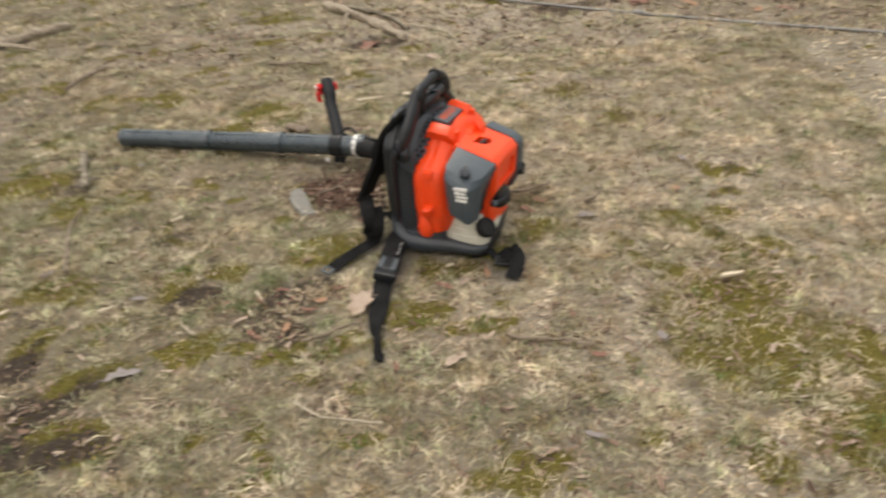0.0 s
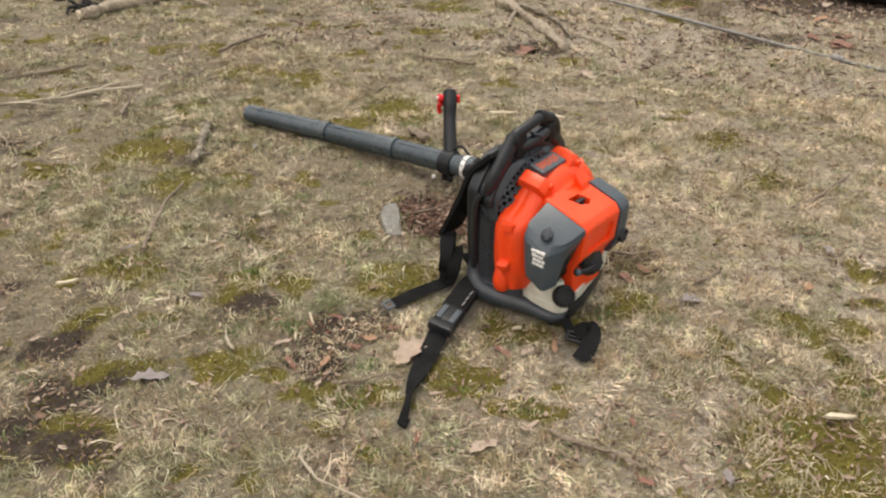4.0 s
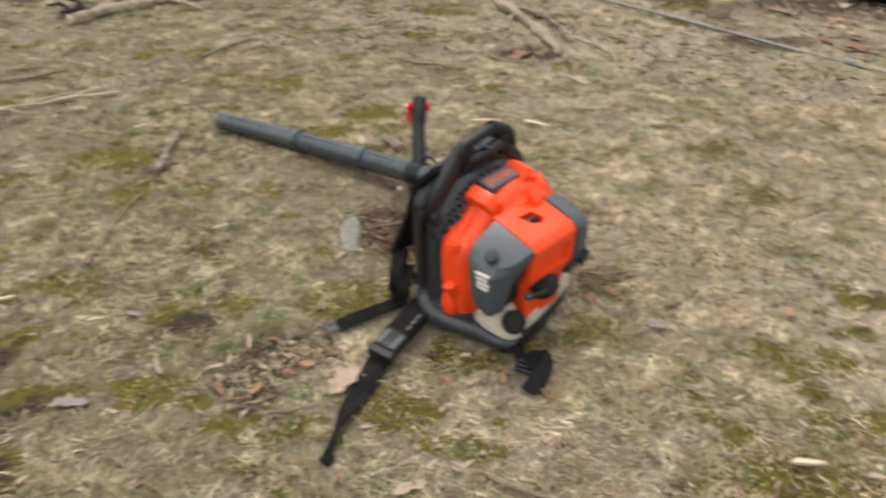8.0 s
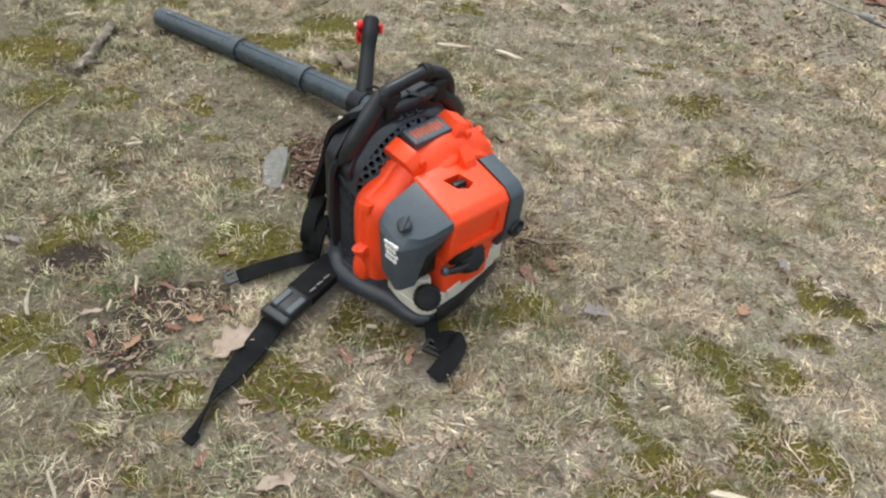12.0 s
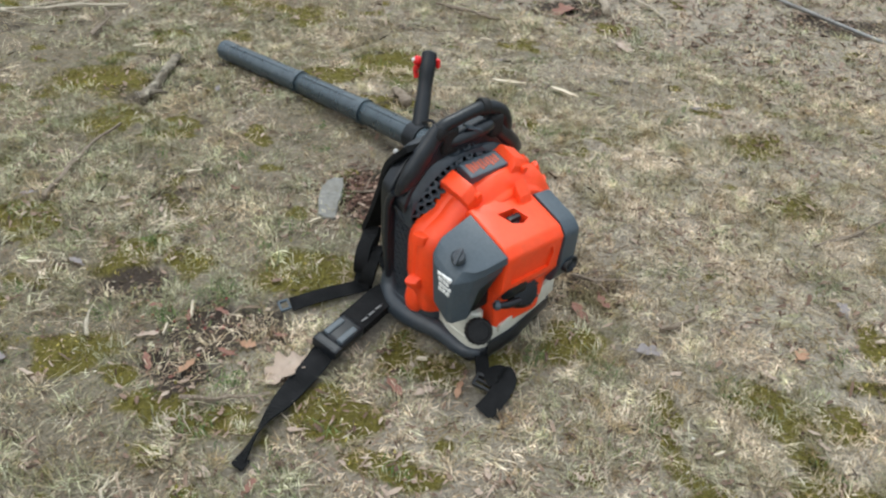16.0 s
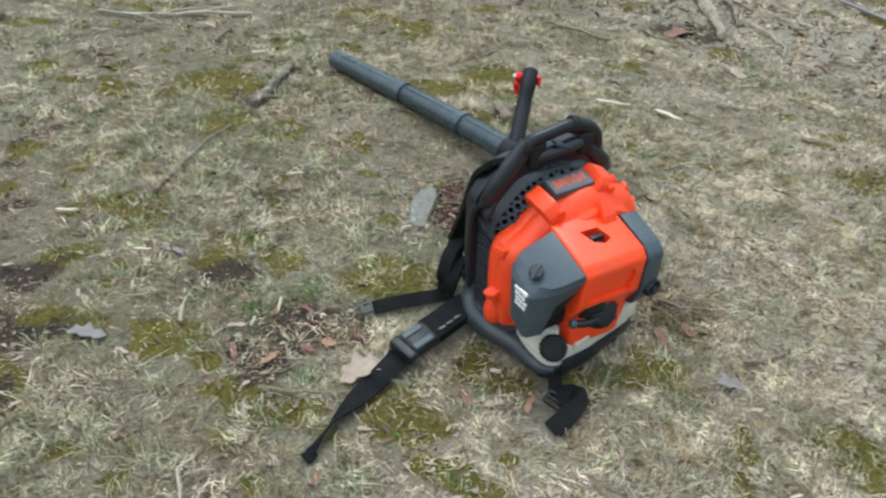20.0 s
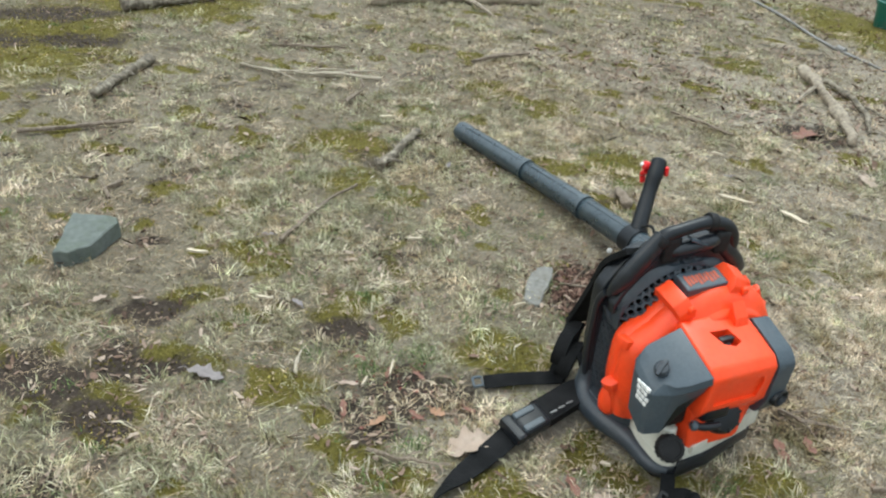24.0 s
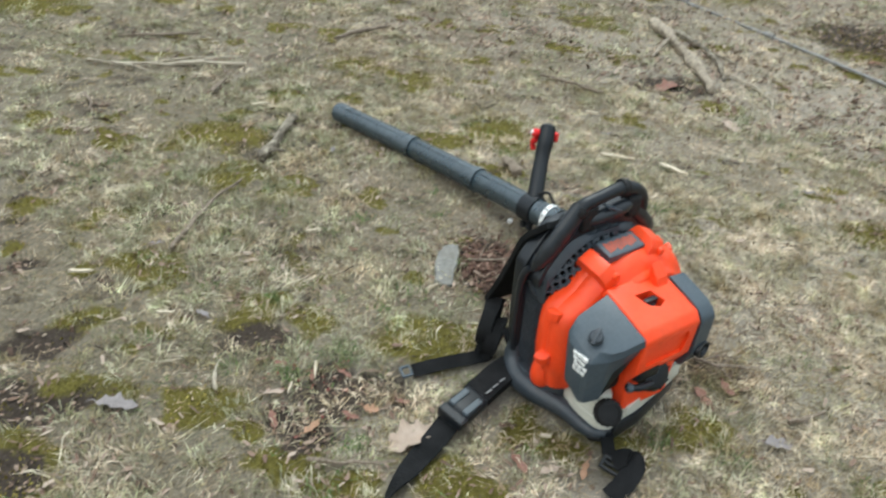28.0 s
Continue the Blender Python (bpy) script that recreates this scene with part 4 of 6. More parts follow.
        smooth(part("bracket_boss", lathe([(0.0075, -0.012), (0.0085, -0.006), (0.0085, 0.006), (0.0065, 0.008)], 14, m @ pose(d * 0.96, w * 0.34, 0.002, 0, 90, 0)), ORANGE, housing))
    for a, r in ((46, 0.172), (30, 0.184), (14, 0.194), (168, 0.161), (203, 0.186)):
        c, s = math.cos(radians(a)), math.sin(radians(a))
        m = Matrix.Translation((0.092, r * c, 0.240 + r * s)) @ Matrix(((1, 0, 0, 0), (0, s, c, 0), (0, -c, s, 0), (0, 0, 0, 1)))
        q = 0.62 if a < 90 else 1.0
        tab = prism([(0.0, -0.012), (0.030 * q, -0.012), (0.030 * q, 0.006 * q), (0.018 * q, 0.015 * q), (0.004, 0.017 * q), (0.0, 0.008 * q)], -0.011, 0.011, "y", 0.003, 2)
        tab.transform(m)
        smooth(part("housing_clip", tab, ORANGE, housing))
    smooth(part("drain_boss", lathe([(0.004, -0.034), (0.016, -0.030), (0.024, -0.018), (0.026, 0), (0.024, 0.018), (0.016, 0.040), (0.006, 0.060)], 20, pose(0.084, -0.146, 0.096, 0, 0, 0)), ORANGE, housing, "rounded orange boss at the foot of the housing"))
    # badge plate on top, with lettering worn to plain bars
    m = Matrix.Translation((0.074, 0.006, 0.392)) @ Matrix.Rotation(radians(1), 4, "X") @ Matrix.Rotation(radians(12), 4, "Y")
    badge = part("badge", box((0, -0.050, -0.016), (0.048, 0.050, 0.006), 0.004, 2, m), GREY, housing, "grey badge plate with an orange stripe of bars")
    for k in range(9):
        part("badge_bar", box((0.010 + 0.002 * (k % 2), -0.040 + 0.0090 * k, 0.0052), (0.038 - 0.003 * (k % 3), -0.0332 + 0.0090 * k, 0.0068), 0.0006, 1, m), RUST, badge)

    # engine cover: sloping orange top with a slot, louvred rear
    crown = [(0.146, 0.10), (0.146, 0.330), (0.156, 0.341), (0.268, 0.309), (0.283, 0.290), (0.276, 0.205), (0.250, 0.16), (0.242, 0.10)]
    cover_bm = prism(crown, -0.078, 0.078, "y", 0.006, 3)
    pocket(cover_bm, Vector((0.275, 0, 0.96)), [[(0.190, -0.030), (0.222, -0.016), (0.232, 0.006), (0.224, 0.026), (0.192, 0.014)]], 0.030, lambda a, b, f: (a, b))
    pocket(cover_bm, Vector((1, 0, -0.08)), [[(-0.056, 0.218), (0.048, 0.218), (0.056, 0.254), (0.050, 0.272), (-0.058, 0.272), (-0.062, 0.254)]], 0.007, None)
    cover = part("engine_cover", cover_bm, ORANGE, top, "orange engine cover with a slot in its top")
    smooth(cover, 35)
    smooth(part("choke_lever", join(lathe([(0.011, 0), (0.011, 0.014), (0.007, 0.018)], 14, pose(0.210, 0.000, 0.300)), box((0.203, -0.018, 0.312), (0.216, 0.014, 0.327), 0.003, 2, pose(0, 0, 0, 0, 0, 0))), BLACK, cover, "black choke lever in the slot"))
    part("cover_lug", prism([(0.0, -0.010), (0.036, -0.014), (0.026, 0.010), (0.004, 0.036)], 0.034, 0.066, "y", 0.003, 2), ORANGE, cover).location = (0.160, 0, 0.336)
    smooth(part("lower_shroud", prism(rounded([(-0.080, 0.085), (0.060, 0.085), (0.066, 0.20), (-0.085, 0.20)], 0.02), 0.14, 0.258, "x", 0.010, 3, 0.94), ORANGE, top, "orange shroud below the engine cover"))

    # air filter cover: sloping cap with a chunky outer box stepped out below it
    # corners of its plan, each with its middle and lower place
    plan = [(0.163, -0.078), (0.161, -0.150), (0.166, -0.170), (0.184, -0.181), (0.231, -0.183), (0.243, -0.178), (0.262, -0.146), (0.271, -0.124), (0.281, -0.078)]
    low = [(0.166, -0.078, 0.180), (0.164, -0.150, 0.182), (0.169, -0.168, 0.180), (0.184, -0.180, 0.170), (0.232, -0.184, 0.150), (0.242, -0.178, 0.150), (0.256, -0.150, 0.158), (0.260, -0.130, 0.228), (0.270, -0.080, 0.256)]

    def slope(x, y):
        return 0.331 - 0.30 * (x - 0.17) + 0.40 * (y + 0.083)

    def shell(sections, mat, name, parent, label, soft):
        bm = bmesh.new()
        rows = [[bm.verts.new(p) for p in ring] for ring in sections]
        for r0, r1 in zip(rows, rows[1:]):
            for i in range(len(r0)):
                bm.faces.new((r0[i], r0[(i + 1) % len(r0)], r1[(i + 1) % len(r0)], r1[i]))
        bm.faces.new(rows[0][::-1])
        bm.faces.new(rows[-1])
        bmesh.ops.recalc_face_normals(bm, faces=bm.faces[:])
        sharp = [e for e in bm.edges if e.calc_face_angle(0) > radians(20)]
        bmesh.ops.bevel(bm, geom=sharp, offset=soft, segments=3, affect="EDGES", profile=0.6, clamp_overlap=True)
        return smooth(part(name, bm, mat, parent, label), 50)

    ring_top = [(x, max(y, -0.160), slope(x, max(y, -0.160))) for x, y in plan]
    ring_lip = [(x, y + 0.004 * (y < -0.14), slope(x, y) - 0.004) for x, y in plan]
    ring_out = [(x + 0.002 * (x > 0.22), y - 0.004 * (y < -0.14), slope(x, y) - 0.016) for x, y in plan]
    ring_mid = [(x * 0.6 + q[0] * 0.4, y * 0.6 + q[1] * 0.4 - 0.004 * (y < -0.14), slope(x, y) * 0.55 + q[2] * 0.45) for (x, y), q in zip(plan, low)]
    filt = shell([ring_top, ring_lip, ring_out, ring_mid, low], GREY, "air_filter_cover", top, "dark grey moulded air filter cover", 0.010)
    smooth(part("carburettor", box((0.176, -0.150, 0.150), (0.240, -0.079, 0.262), 0.008, 2), RUBBER, top, "black carburettor behind the filter cover"))
    knob_m = pose(0.221, -0.154, 0.294, 34, 10, 30)
    # knob darker than the cover, with its shadows put into the colour
    smooth(part("filter_knob", join(lathe([(0.015, -0.004), (0.015, 0.008), (0.011, 0.012)], 16, knob_m), box((-0.004, -0.018, 0.004), (0.004, 0.018, 0.016), 0.002, 2, knob_m)), MOULD, filt, "grey filter cover knob, darkened for its shade"))
    # faded warning print, letters too worn to read
    rnd = random.Random(5)
    for r in range(4):
        zb = 0.260 - 0.0115 * r
        x0 = 0.196 + 0.002 * r + rnd.uniform(0, 0.006)
        for k in range(3):
            w = rnd.uniform(0.007, 0.013)
            part("print_bar", box((x0, -0.1880, zb - 0.0042), (x0 + w, -0.1815, zb + 0.0042), 0.0008, 1), WHITE, filt)
            x0 += w + 0.0015

    # muffler side
    sec = [(0.172, 0.15), (0.170, 0.322), (0.180, 0.337), (0.264, 0.312), (0.286, 0.290), (0.281, 0.20), (0.262, 0.15)]
    muff = part("muffler_cover", prism(rounded(sec, 0.012, 3), 0.0795, 0.122, "y", 0.011, 3, 0.97), GREY, top, "dark grey muffler cover")
    smooth(muff, 35)
    smooth(part("exhaust_outlet", lathe([(0.014, -0.03), (0.022, -0.012), (0.024, 0.006), (0.022, 0.010), (0.018, 0.010), (0.014, 0.002)], 20, along((0.276, 0.112, 0.198), (0.35, 0.126, 0.205)) @ Matrix.Diagonal((1.0, 0.8, 1.0, 1.0))), BLACK, muff, "black exhaust outlet"))

    # recoil starter
    disc = along((0.240, -0.002, 0.156), (0.318, -0.002, 0.206))
    starter = part("starter", lathe([(0.040, 0), (0.042, 0.008), (0.040, 0.024), (0.033, 0.034), (0.014, 0.038)], 28, disc), BLACK, top, "black recoil starter")
    smooth(starter)
    for k in range(8):
        part("starter_rib", box((0.016, -0.002, 0.030), (0.036, 0.002, 0.036), 0.0006, 1, disc @ pose(0, 0, 0, 0, 0, 45 * k)), BLACK, starter)
    smooth(part("starter_case", box((0.228, -0.070, 0.176), (0.276, -0.004, 0.212), 0.010, 3), BLACK, starter))
    grip = part("starter_grip", pipe([(0.272, -0.096, 0.178), (0.286, -0.070, 0.178), (0.292, -0.040, 0.180)], [0.0065, 0.0085, 0.007], 12, 5), BLACK, starter, "black starter grip")
    smooth(grip)
    part("grip_ring", lathe([(0.0085, -0.006), (0.0105, -0.004), (0.0105, 0.004), (0.0085, 0.006)], 16, along((0.276, -0.088, 0.178), (0.286, -0.070, 0.178))), GREY, grip, "grey ring on the grip")

    # fuel tank with cap, wrapped round the engine's foot
    foot = [(0.10, -0.115), (0.18, -0.130), (0.236, -0.126), (0.259, -0.102), (0.254, -0.02), (0.236, 0.07), (0.224, 0.122), (0.212, 0.118), (0.10, 0.10)]
    tank = part("fuel_tank", prism(rounded(foot, 0.02), 0.048, 0.098, "z", 0.010, 3), TANK, top, "milky white plastic fuel tank")
    smooth(tank)
    neck = part("tank_shoulder", prism(rounded([(0.14, -0.122), (0.230, -0.130), (0.254, -0.106), (0.244, -0.088), (0.14, -0.08)], 0.02), 0.09, 0.142, "z", 0.014, 3, 0.9), TANK, tank)
    smooth(neck)
    lipped = [(0.262, -0.060), (0.244, 0.06), (0.226, 0.134), (0.219, 0.134), (0.236, 0.055), (0.254, -0.062)]
    lip_bm = prism([(x + 0.002, y) for x, y in lipped], 0.078, 0.132, "z", 0.002, 2)
    for v in lip_bm.verts:
        if v.co.z > 0.1:
            v.co.z -= 0.034 * min(1.0, max(0.0, (0.134 - v.co.y) / 0.194))
    smooth(part("tank_lip", lip_bm, TANK, tank, "thin raised lip of the tank"))
    cap_m = along((0.254, -0.117, 0.107), (0.314, -0.143, 0.159))
    prof = [(0.024, -0.006), (0.0275, 0.002), (0.0275, 0.022), (0.025, 0.026), (0.020, 0.027), (0.019, 0.024)]
    cap = part("fuel_cap", lathe(prof, 30, cap_m), RUBBER, tank, "black ribbed fuel cap")
    smooth(cap, 30)
    for k in range(18):
        part("cap_rib", box((0.0262, -0.0016, 0.002), (0.0292, 0.0016, 0.021), 0.0006, 1, cap_m @ pose(0, 0, 0, 0, 0, 20 * k)), RUBBER, cap)
    part("tank_seam", prism(rounded([(x * 1.004, y * 1.010) for x, y in foot], 0.02), 0.076, 0.079, "z", 0.001, 1), TANK, tank)

    # foot plate, with a dark cradle round the engine end of the tank
    sole = [(-0.030, -0.140), (0.06, -0.148), (0.15, -0.128), (0.238, -0.126), (0.262, -0.102), (0.252, 0.0), (0.220, 0.108), (0.06, 0.150), (-0.030, 0.144)]
    base = part("foot_plate", prism(rounded(sole, 0.03), 0.010, 0.052, "z", 0.012, 3, 1.01), FRAME, top, "dark grey plastic foot plate")
    smooth(base)
    cradle = [(0.262, -0.080), (0.279, -0.092), (0.276, -0.02), (0.252, 0.07), (0.236, 0.130), (0.218, 0.126), (0.236, 0.066), (0.256, -0.02)]
    smooth(part("tank_cradle", prism([(x - 0.013, y) for x, y in cradle], 0.030, 0.062, "z", 0.004, 2), FRAME, base, "dark grey plastic rail below the tank"))
    # front and lip take the lighter tone, their light put into the colour
    block = rounded([(-0.030, -0.148), (0.02, -0.166), (0.085, -0.164), (0.128, -0.142), (0.146, -0.11), (0.10, 0.02), (-0.03, 0.12)], 0.03)
    smooth(part("foot_block", prism(block, 0.014, 0.080, "z", 0.022, 4, 0.96), MOULD, base, "broad rounded front of the foot plate"))
    smooth(part("foot_arch", pipe([(-0.012, -0.144, 0.12), (-0.006, -0.152, 0.075), (0.028, -0.160, 0.050), (0.082, -0.154, 0.044), (0.150, -0.130, 0.038), (0.222, -0.124, 0.036), (0.252, -0.100, 0.036)], [0.016, 0.023, 0.028, 0.027, 0.022, 0.018, 0.013], 14, 8), MOULD, base, "rounded lip of the foot plate"))
    for x0, y0 in ((0.0, -0.12), (0.0, 0.12), (0.22, -0.10), (0.20, 0.10)):
        part("rubber_foot", lathe([(0.016, -0.004), (0.018, 0.0), (0.018, 0.016)], 14, pose(x0, y0, 0)), RUBBER, base)

    # blowing tube, all in world places turned into the machine's own
    inv = pose(0.235, 0.235, 0.0, 0, 0, -25).inverted()

    def own(*p):
        return inv @ Vector(p)

    tip, ring2, ring1, tag = own(-1.005, 0.985, 0.036), own(-0.622, 0.897, 0.043), own(-0.318, 0.803, 0.060), own(-0.040, 0.705, 0.078)
    hose = pipe([tag, own(0.06, 0.64, 0.084), own(0.16, 0.545, 0.095), own(0.26, 0.46, 0.11), own(0.33, 0.40, 0.12)], [0.036, 0.036, 0.037, 0.040, 0.044], 20, 10)
    bellows = part("bellows_hose", hose, RUBBER, top, "black corrugated rubber hose")
    smooth(bellows)
    hp = curve_points([own(0.06, 0.64, 0.084), own(0.16, 0.545, 0.095), own(0.26, 0.46, 0.11)], 7)
    for a, b in zip(hp, hp[1:]):
        smooth(part("bellows_fold", lathe([(0.037, -0.004), (0.043, -0.001), (0.043, 0.001), (0.037, 0.004)], 20, along(a, b)), RUBBER, bellows))
    smooth(part("fan_outlet", pipe([own(0.26, 0.46, 0.11), own(0.35, 0.38, 0.125), own(0.42, 0.32, 0.14)], [0.047, 0.052, 0.055], 20, 6), ORANGE, housing))

    def section(name, a, b, r0, r1, bead, label):
        length = (b - a).length
        prof = [(r0 + 0.0035, 0.0), (r0 + 0.0035, bead), (r0, bead + 0.003), (r1, length - 0.004), (r1 - 0.002, length), (r1 - 0.005, length), (r1 - 0.006, 0.03), (r0 - 0.006, 0.01)]
        ob = part(name, lathe(prof[:6], 32, along(a, b)), TUBE, top, label)
        smooth(ob, 35)
        part("seam", box((r0 - 0.003, -0.002, 0.02), (r0 + 0.0012, 0.002, length * 0.95), 0.0006, 1, along(a, b) @ pose(0, 0, 0, 0, 0, 70)), TUBE, ob)
        return ob

    section("rear_tube", tag - (ring1 - tag).normalized() * 0.05, ring1, 0.0375, 0.0365, 0.03, "dark grey plastic blower tube")
    section("middle_tube", ring1, ring2, 0.0370, 0.0350, 0.018, "dark grey plastic blower tube")
    direction = (tip - ring2).normalized()
    noz = section("nozzle", ring2, tip, 0.0355, 0.0335, 0.016, "long dark grey nozzle, open at its end")
    # open mouth
    mouth = along(tip - direction * 0.055, tip)
    part("nozzle_mouth", lathe([(0.0335, 0.0), (0.0345, 0.003), (0.0345, 0.052), (0.0335, 0.057), (0.0295, 0.057), (0.029, 0.045), (0.001, 0.044)], 32, mouth), TUBE, noz)
    for base_pt, far, r in ((ring1, ring2, 0.042), (ring2, tip, 0.0405)):
        m = along(base_pt, far)
        smooth(part("locking_tab", box((r - 0.008, -0.012, -0.012), (r + 0.004, 0.012, 0.008), 0.003, 2, m @ pose(0, 0, 0, 0, 0, 235)), TUBE, noz))
    # clamp, tag and throttle grip
    ax = (ring1 - tag).normalized()
    cm = along(tag + ax * 0.062, ring1)
    clamp = part("clamp", lathe([(0.038, -0.026), (0.0425, -0.024), (0.0425, 0.024), (0.038, 0.026)], 32, cm), BLACK, top, "black clamp ring on the tube")
    smooth(clamp, 35)
    for s in (-1, 1):
        bp = cm @ Vector((0, 0, 0.012 * s))
        low = bp + Vector((0.0, 0, -0.046)) + Vector((0.010, -0.022, 0))
        part("clamp_lug", box((-0.009, -0.007, -0.010), (0.009, 0.007, 0.010), 0.003, 2, Matrix.Translation(low)), BLACK, clamp)
    part("clamp_bolt", lathe([(0.006, -0.005), (0.0075, -0.003), (0.0075, 0.004), (0.004, 0.006)], 14, along(own(-0.137, 0.668, 0.045), own(-0.12, 0.60, 0.065))), METAL, clamp, "bright metal bolt head")
    tm = along(tag - ax * 0.016, ring1 - ax * 0.024)
    sleeve = part("label_sleeve", lathe([(0.0405, -0.008), (0.0412, -0.008), (0.0412, 0.008), (0.0405, 0.008)], 32, tm), WHITE, top, "white printed label band on the tube")
    for k in range(12):
        part("print_bar", box((0.0408, -0.0035, -0.006 + 0.003 * (k % 2)), (0.0418, 0.0035, 0.002 + 0.003 * (k % 3)), 0.0003, 1, tm @ pose(0, 0, 0, 0, 0, 30 * k)), GREYTEXT, sleeve)
    gt, gb = own(-0.140, 0.868, 0.268), own(-0.100, 0.745, 0.110)
    mid = (gt + gb) / 2
    lean = own(-0.14, 0.84, 0.19) * 0.5 + mid * 0.5
    throttle = part("throttle_grip", pipe([gb + Vector((0, 0, -0.015)), gb, mid + (lean - mid) * 0.5, gt + (gb - gt) * 0.2, gt], [0.030, 0.0245, 0.0215, 0.0240, 0.0235], 14, 6), BLACK, top, "black pistol grip with throttle")
    smooth(throttle)
    smooth(part("grip_head", lathe([(0.018, -0.026), (0.0225, -0.018), (0.0235, 0.0), (0.021, 0.012), (0.013, 0.017)], 18, along(gt - (gt - gb).normalized() * 0.006, gt + (gt - gb))), BLACK, throttle))
    red_at = own(-0.172, 0.850, 0.243)
    smooth(part("throttle_trigger", pipe([red_at + Vector((0.010, 0.002, -0.006)), red_at + Vector((-0.002, 0, -0.022)), red_at + Vector((0.002, 0, -0.046))], [0.010, 0.0095, 0.008], 12, 6), RED, throttle, "red throttle trigger"))
    smooth(part("stop_switch", lathe([(0.011, -0.014), (0.0135, -0.010), (0.0135, 0.016), (0.009, 0.021)], 18, along(own(-0.160, 0.853, 0.250), own(-0.22, 0.80, 0.272))), RED, throttle, "red stop switch"))
    part("switch_tip", lathe([(0.0055, 0), (0.0065, 0.002), (0.004, 0.006)], 14, along(own(-0.1745, 0.8395, 0.2560), own(-0.22, 0.80, 0.275))), WHITE, throttle, "white spot on the stop switch")
    smooth(part("speed_lever", box((-0.008, -0.006, -0.014), (0.008, 0.006, 0.014), 0.004, 2, Matrix.Translation(own(-0.112, 0.868, 0.248))), RED, throttle, "red speed lever"))
    part("throttle_cable", pipe([gb + Vector((0.012, -0.008, 0.01)), own(-0.055, 0.735, 0.135), own(-0.01, 0.70, 0.112), own(0.08, 0.61, 0.135), own(0.18, 0.52, 0.16)], [0.0045] * 5, 8, 8), RUBBER, top, "thin black throttle cable")

    # harness: padded shoulder straps hanging from the frame, webbing tails on the grass
    pad_l = [(0.022, -0.098, 0.432), (-0.032, -0.104, 0.375), (-0.072, -0.096, 0.295), (-0.118, -0.086, 0.205), (-0.166, -0.078, 0.118)]
    face = [(0.10, 1, 0.03)] * 5
    smooth(part("shoulder_pad", strap(pad_l, 0.078, 0.013, 8, face), WEB, top, "black padded shoulder strap"), 60)
    smooth(part("shoulder_pad", strap([(p[0] * 1.1 - 0.03, 0.092 + 0.3 * p[1] + 0.02, p[2] * 0.90) for p in pad_l], 0.078, 0.013, 8, face), WEB, top, "black padded shoulder strap"), 60)
    fold = [(-0.150, -0.100, 0.128), (-0.136, -0.118, 0.110), (-0.116, -0.140, 0.085), (-0.100, -0.158, 0.050), (-0.092, -0.170, 0.018)]
    smooth(part("folded_webbing", strap(fold, 0.044, 0.014, 8, [(1, 0.5, 0.4)] * 5), WEB, top, "bunched black webbing below the shoulder pad"), 60)
    loop_a = [(-0.128, -0.122, 0.128), (-0.110, -0.150, 0.118), (-0.098, -0.168, 0.090), (-0.104, -0.166, 0.056), (-0.120, -0.150, 0.036)]
    smooth(part("slack_webbing", strap(loop_a, 0.036, 0.008, 8, [(1, 0.5, 0.2)] * 5), WEB, top), 60)
    loop_b = [(-0.100, -0.120, 0.108), (-0.078, -0.146, 0.104), (-0.070, -0.166, 0.074), (-0.080, -0.168, 0.040), (-0.096, -0.160, 0.020)]
    smooth(part("slack_webbing", strap(loop_b, 0.034, 0.007, 8, [(1, 0.4, 0.3)] * 5), WEB, top), 60)
    smooth(part("slack_webbing", strap([(-0.07, -0.12, 0.10), (-0.05, -0.14, 0.11), (-0.02, -0.15, 0.10)], 0.022, 0.004, 6), WEB, top), 60)
    left_end = [(-0.088, -0.160, 0.022), (-0.100, -0.215, 0.024), (-0.116, -0.280, 0.024), (-0.134, -0.340, 0.016)]
    tail = part("webbing_tail", strap(left_end, 0.033, 0.0035, 8, [(1, -0.2, -0.45)] * 4), WEB, top, "flat black webbing tail on the grass")
    # grey colour on the black buckle stands for reflected sky
    part("tail_buckle", join(box((-0.018, -0.012, 0), (0.018, -0.006, 0.006), 0.002), box((-0.018, 0.010, 0), (0.018, 0.014, 0.006), 0.002), box((-0.018, -0.012, 0), (-0.012, 0.014, 0.006), 0.002), box((0.012, -0.012, 0), (0.018, 0.014, 0.006), 0.002)), GREY, tail, "small black loop buckle, greyed for its sky sheen").matrix_local = pose(-0.139, -0.354, 0.014, 10, 0, -14)
    belt = [(0.010, -0.150, 0.055), (0.004, -0.185, 0.050), (0.014, -0.235, 0.042), (0.034, -0.290, 0.045)]
    padded = part("belt_sleeve", strap(belt, 0.060, 0.032, 8, [(1, 0.2, -0.25)] * 4), WEB, top, "padded black belt sleeve")
    smooth(padded, 60)
    for k in range(3):
        c = Vector(belt[1]).lerp(Vector(belt[3]), 0.25 + 0.22 * k)
        part("print_bar", box((-0.0022, -0.009, 0), (0.0022, 0.009, 0.002), 0.0005, 1, Matrix.Translation(c + Vector((0.021, 0, 0.0125))) @ pose(0, 0, 0, 0, -14, 12)), GREYTEXT, padded)
    bm_ = pose(0.046, -0.312, 0.050, 0, 10, 16) @ Matrix.Scale(1.3, 4)
    buckle = part("buckle", box((-0.024, -0.032, -0.012), (0.024, 0.026, 0.012), 0.009, 3, bm_), BLACK, top, "black side-release buckle")
    smooth(buckle)
    # prongs in grey, painting the highlights of the black buckle
    for s in (-1, 1):
        part("buckle_prong_sheen", box((0.014 * s - 0.006, -0.030, 0.006), (0.014 * s + 0.006, 0.012, 0.015), 0.003, 2, bm_), GREY, buckle)
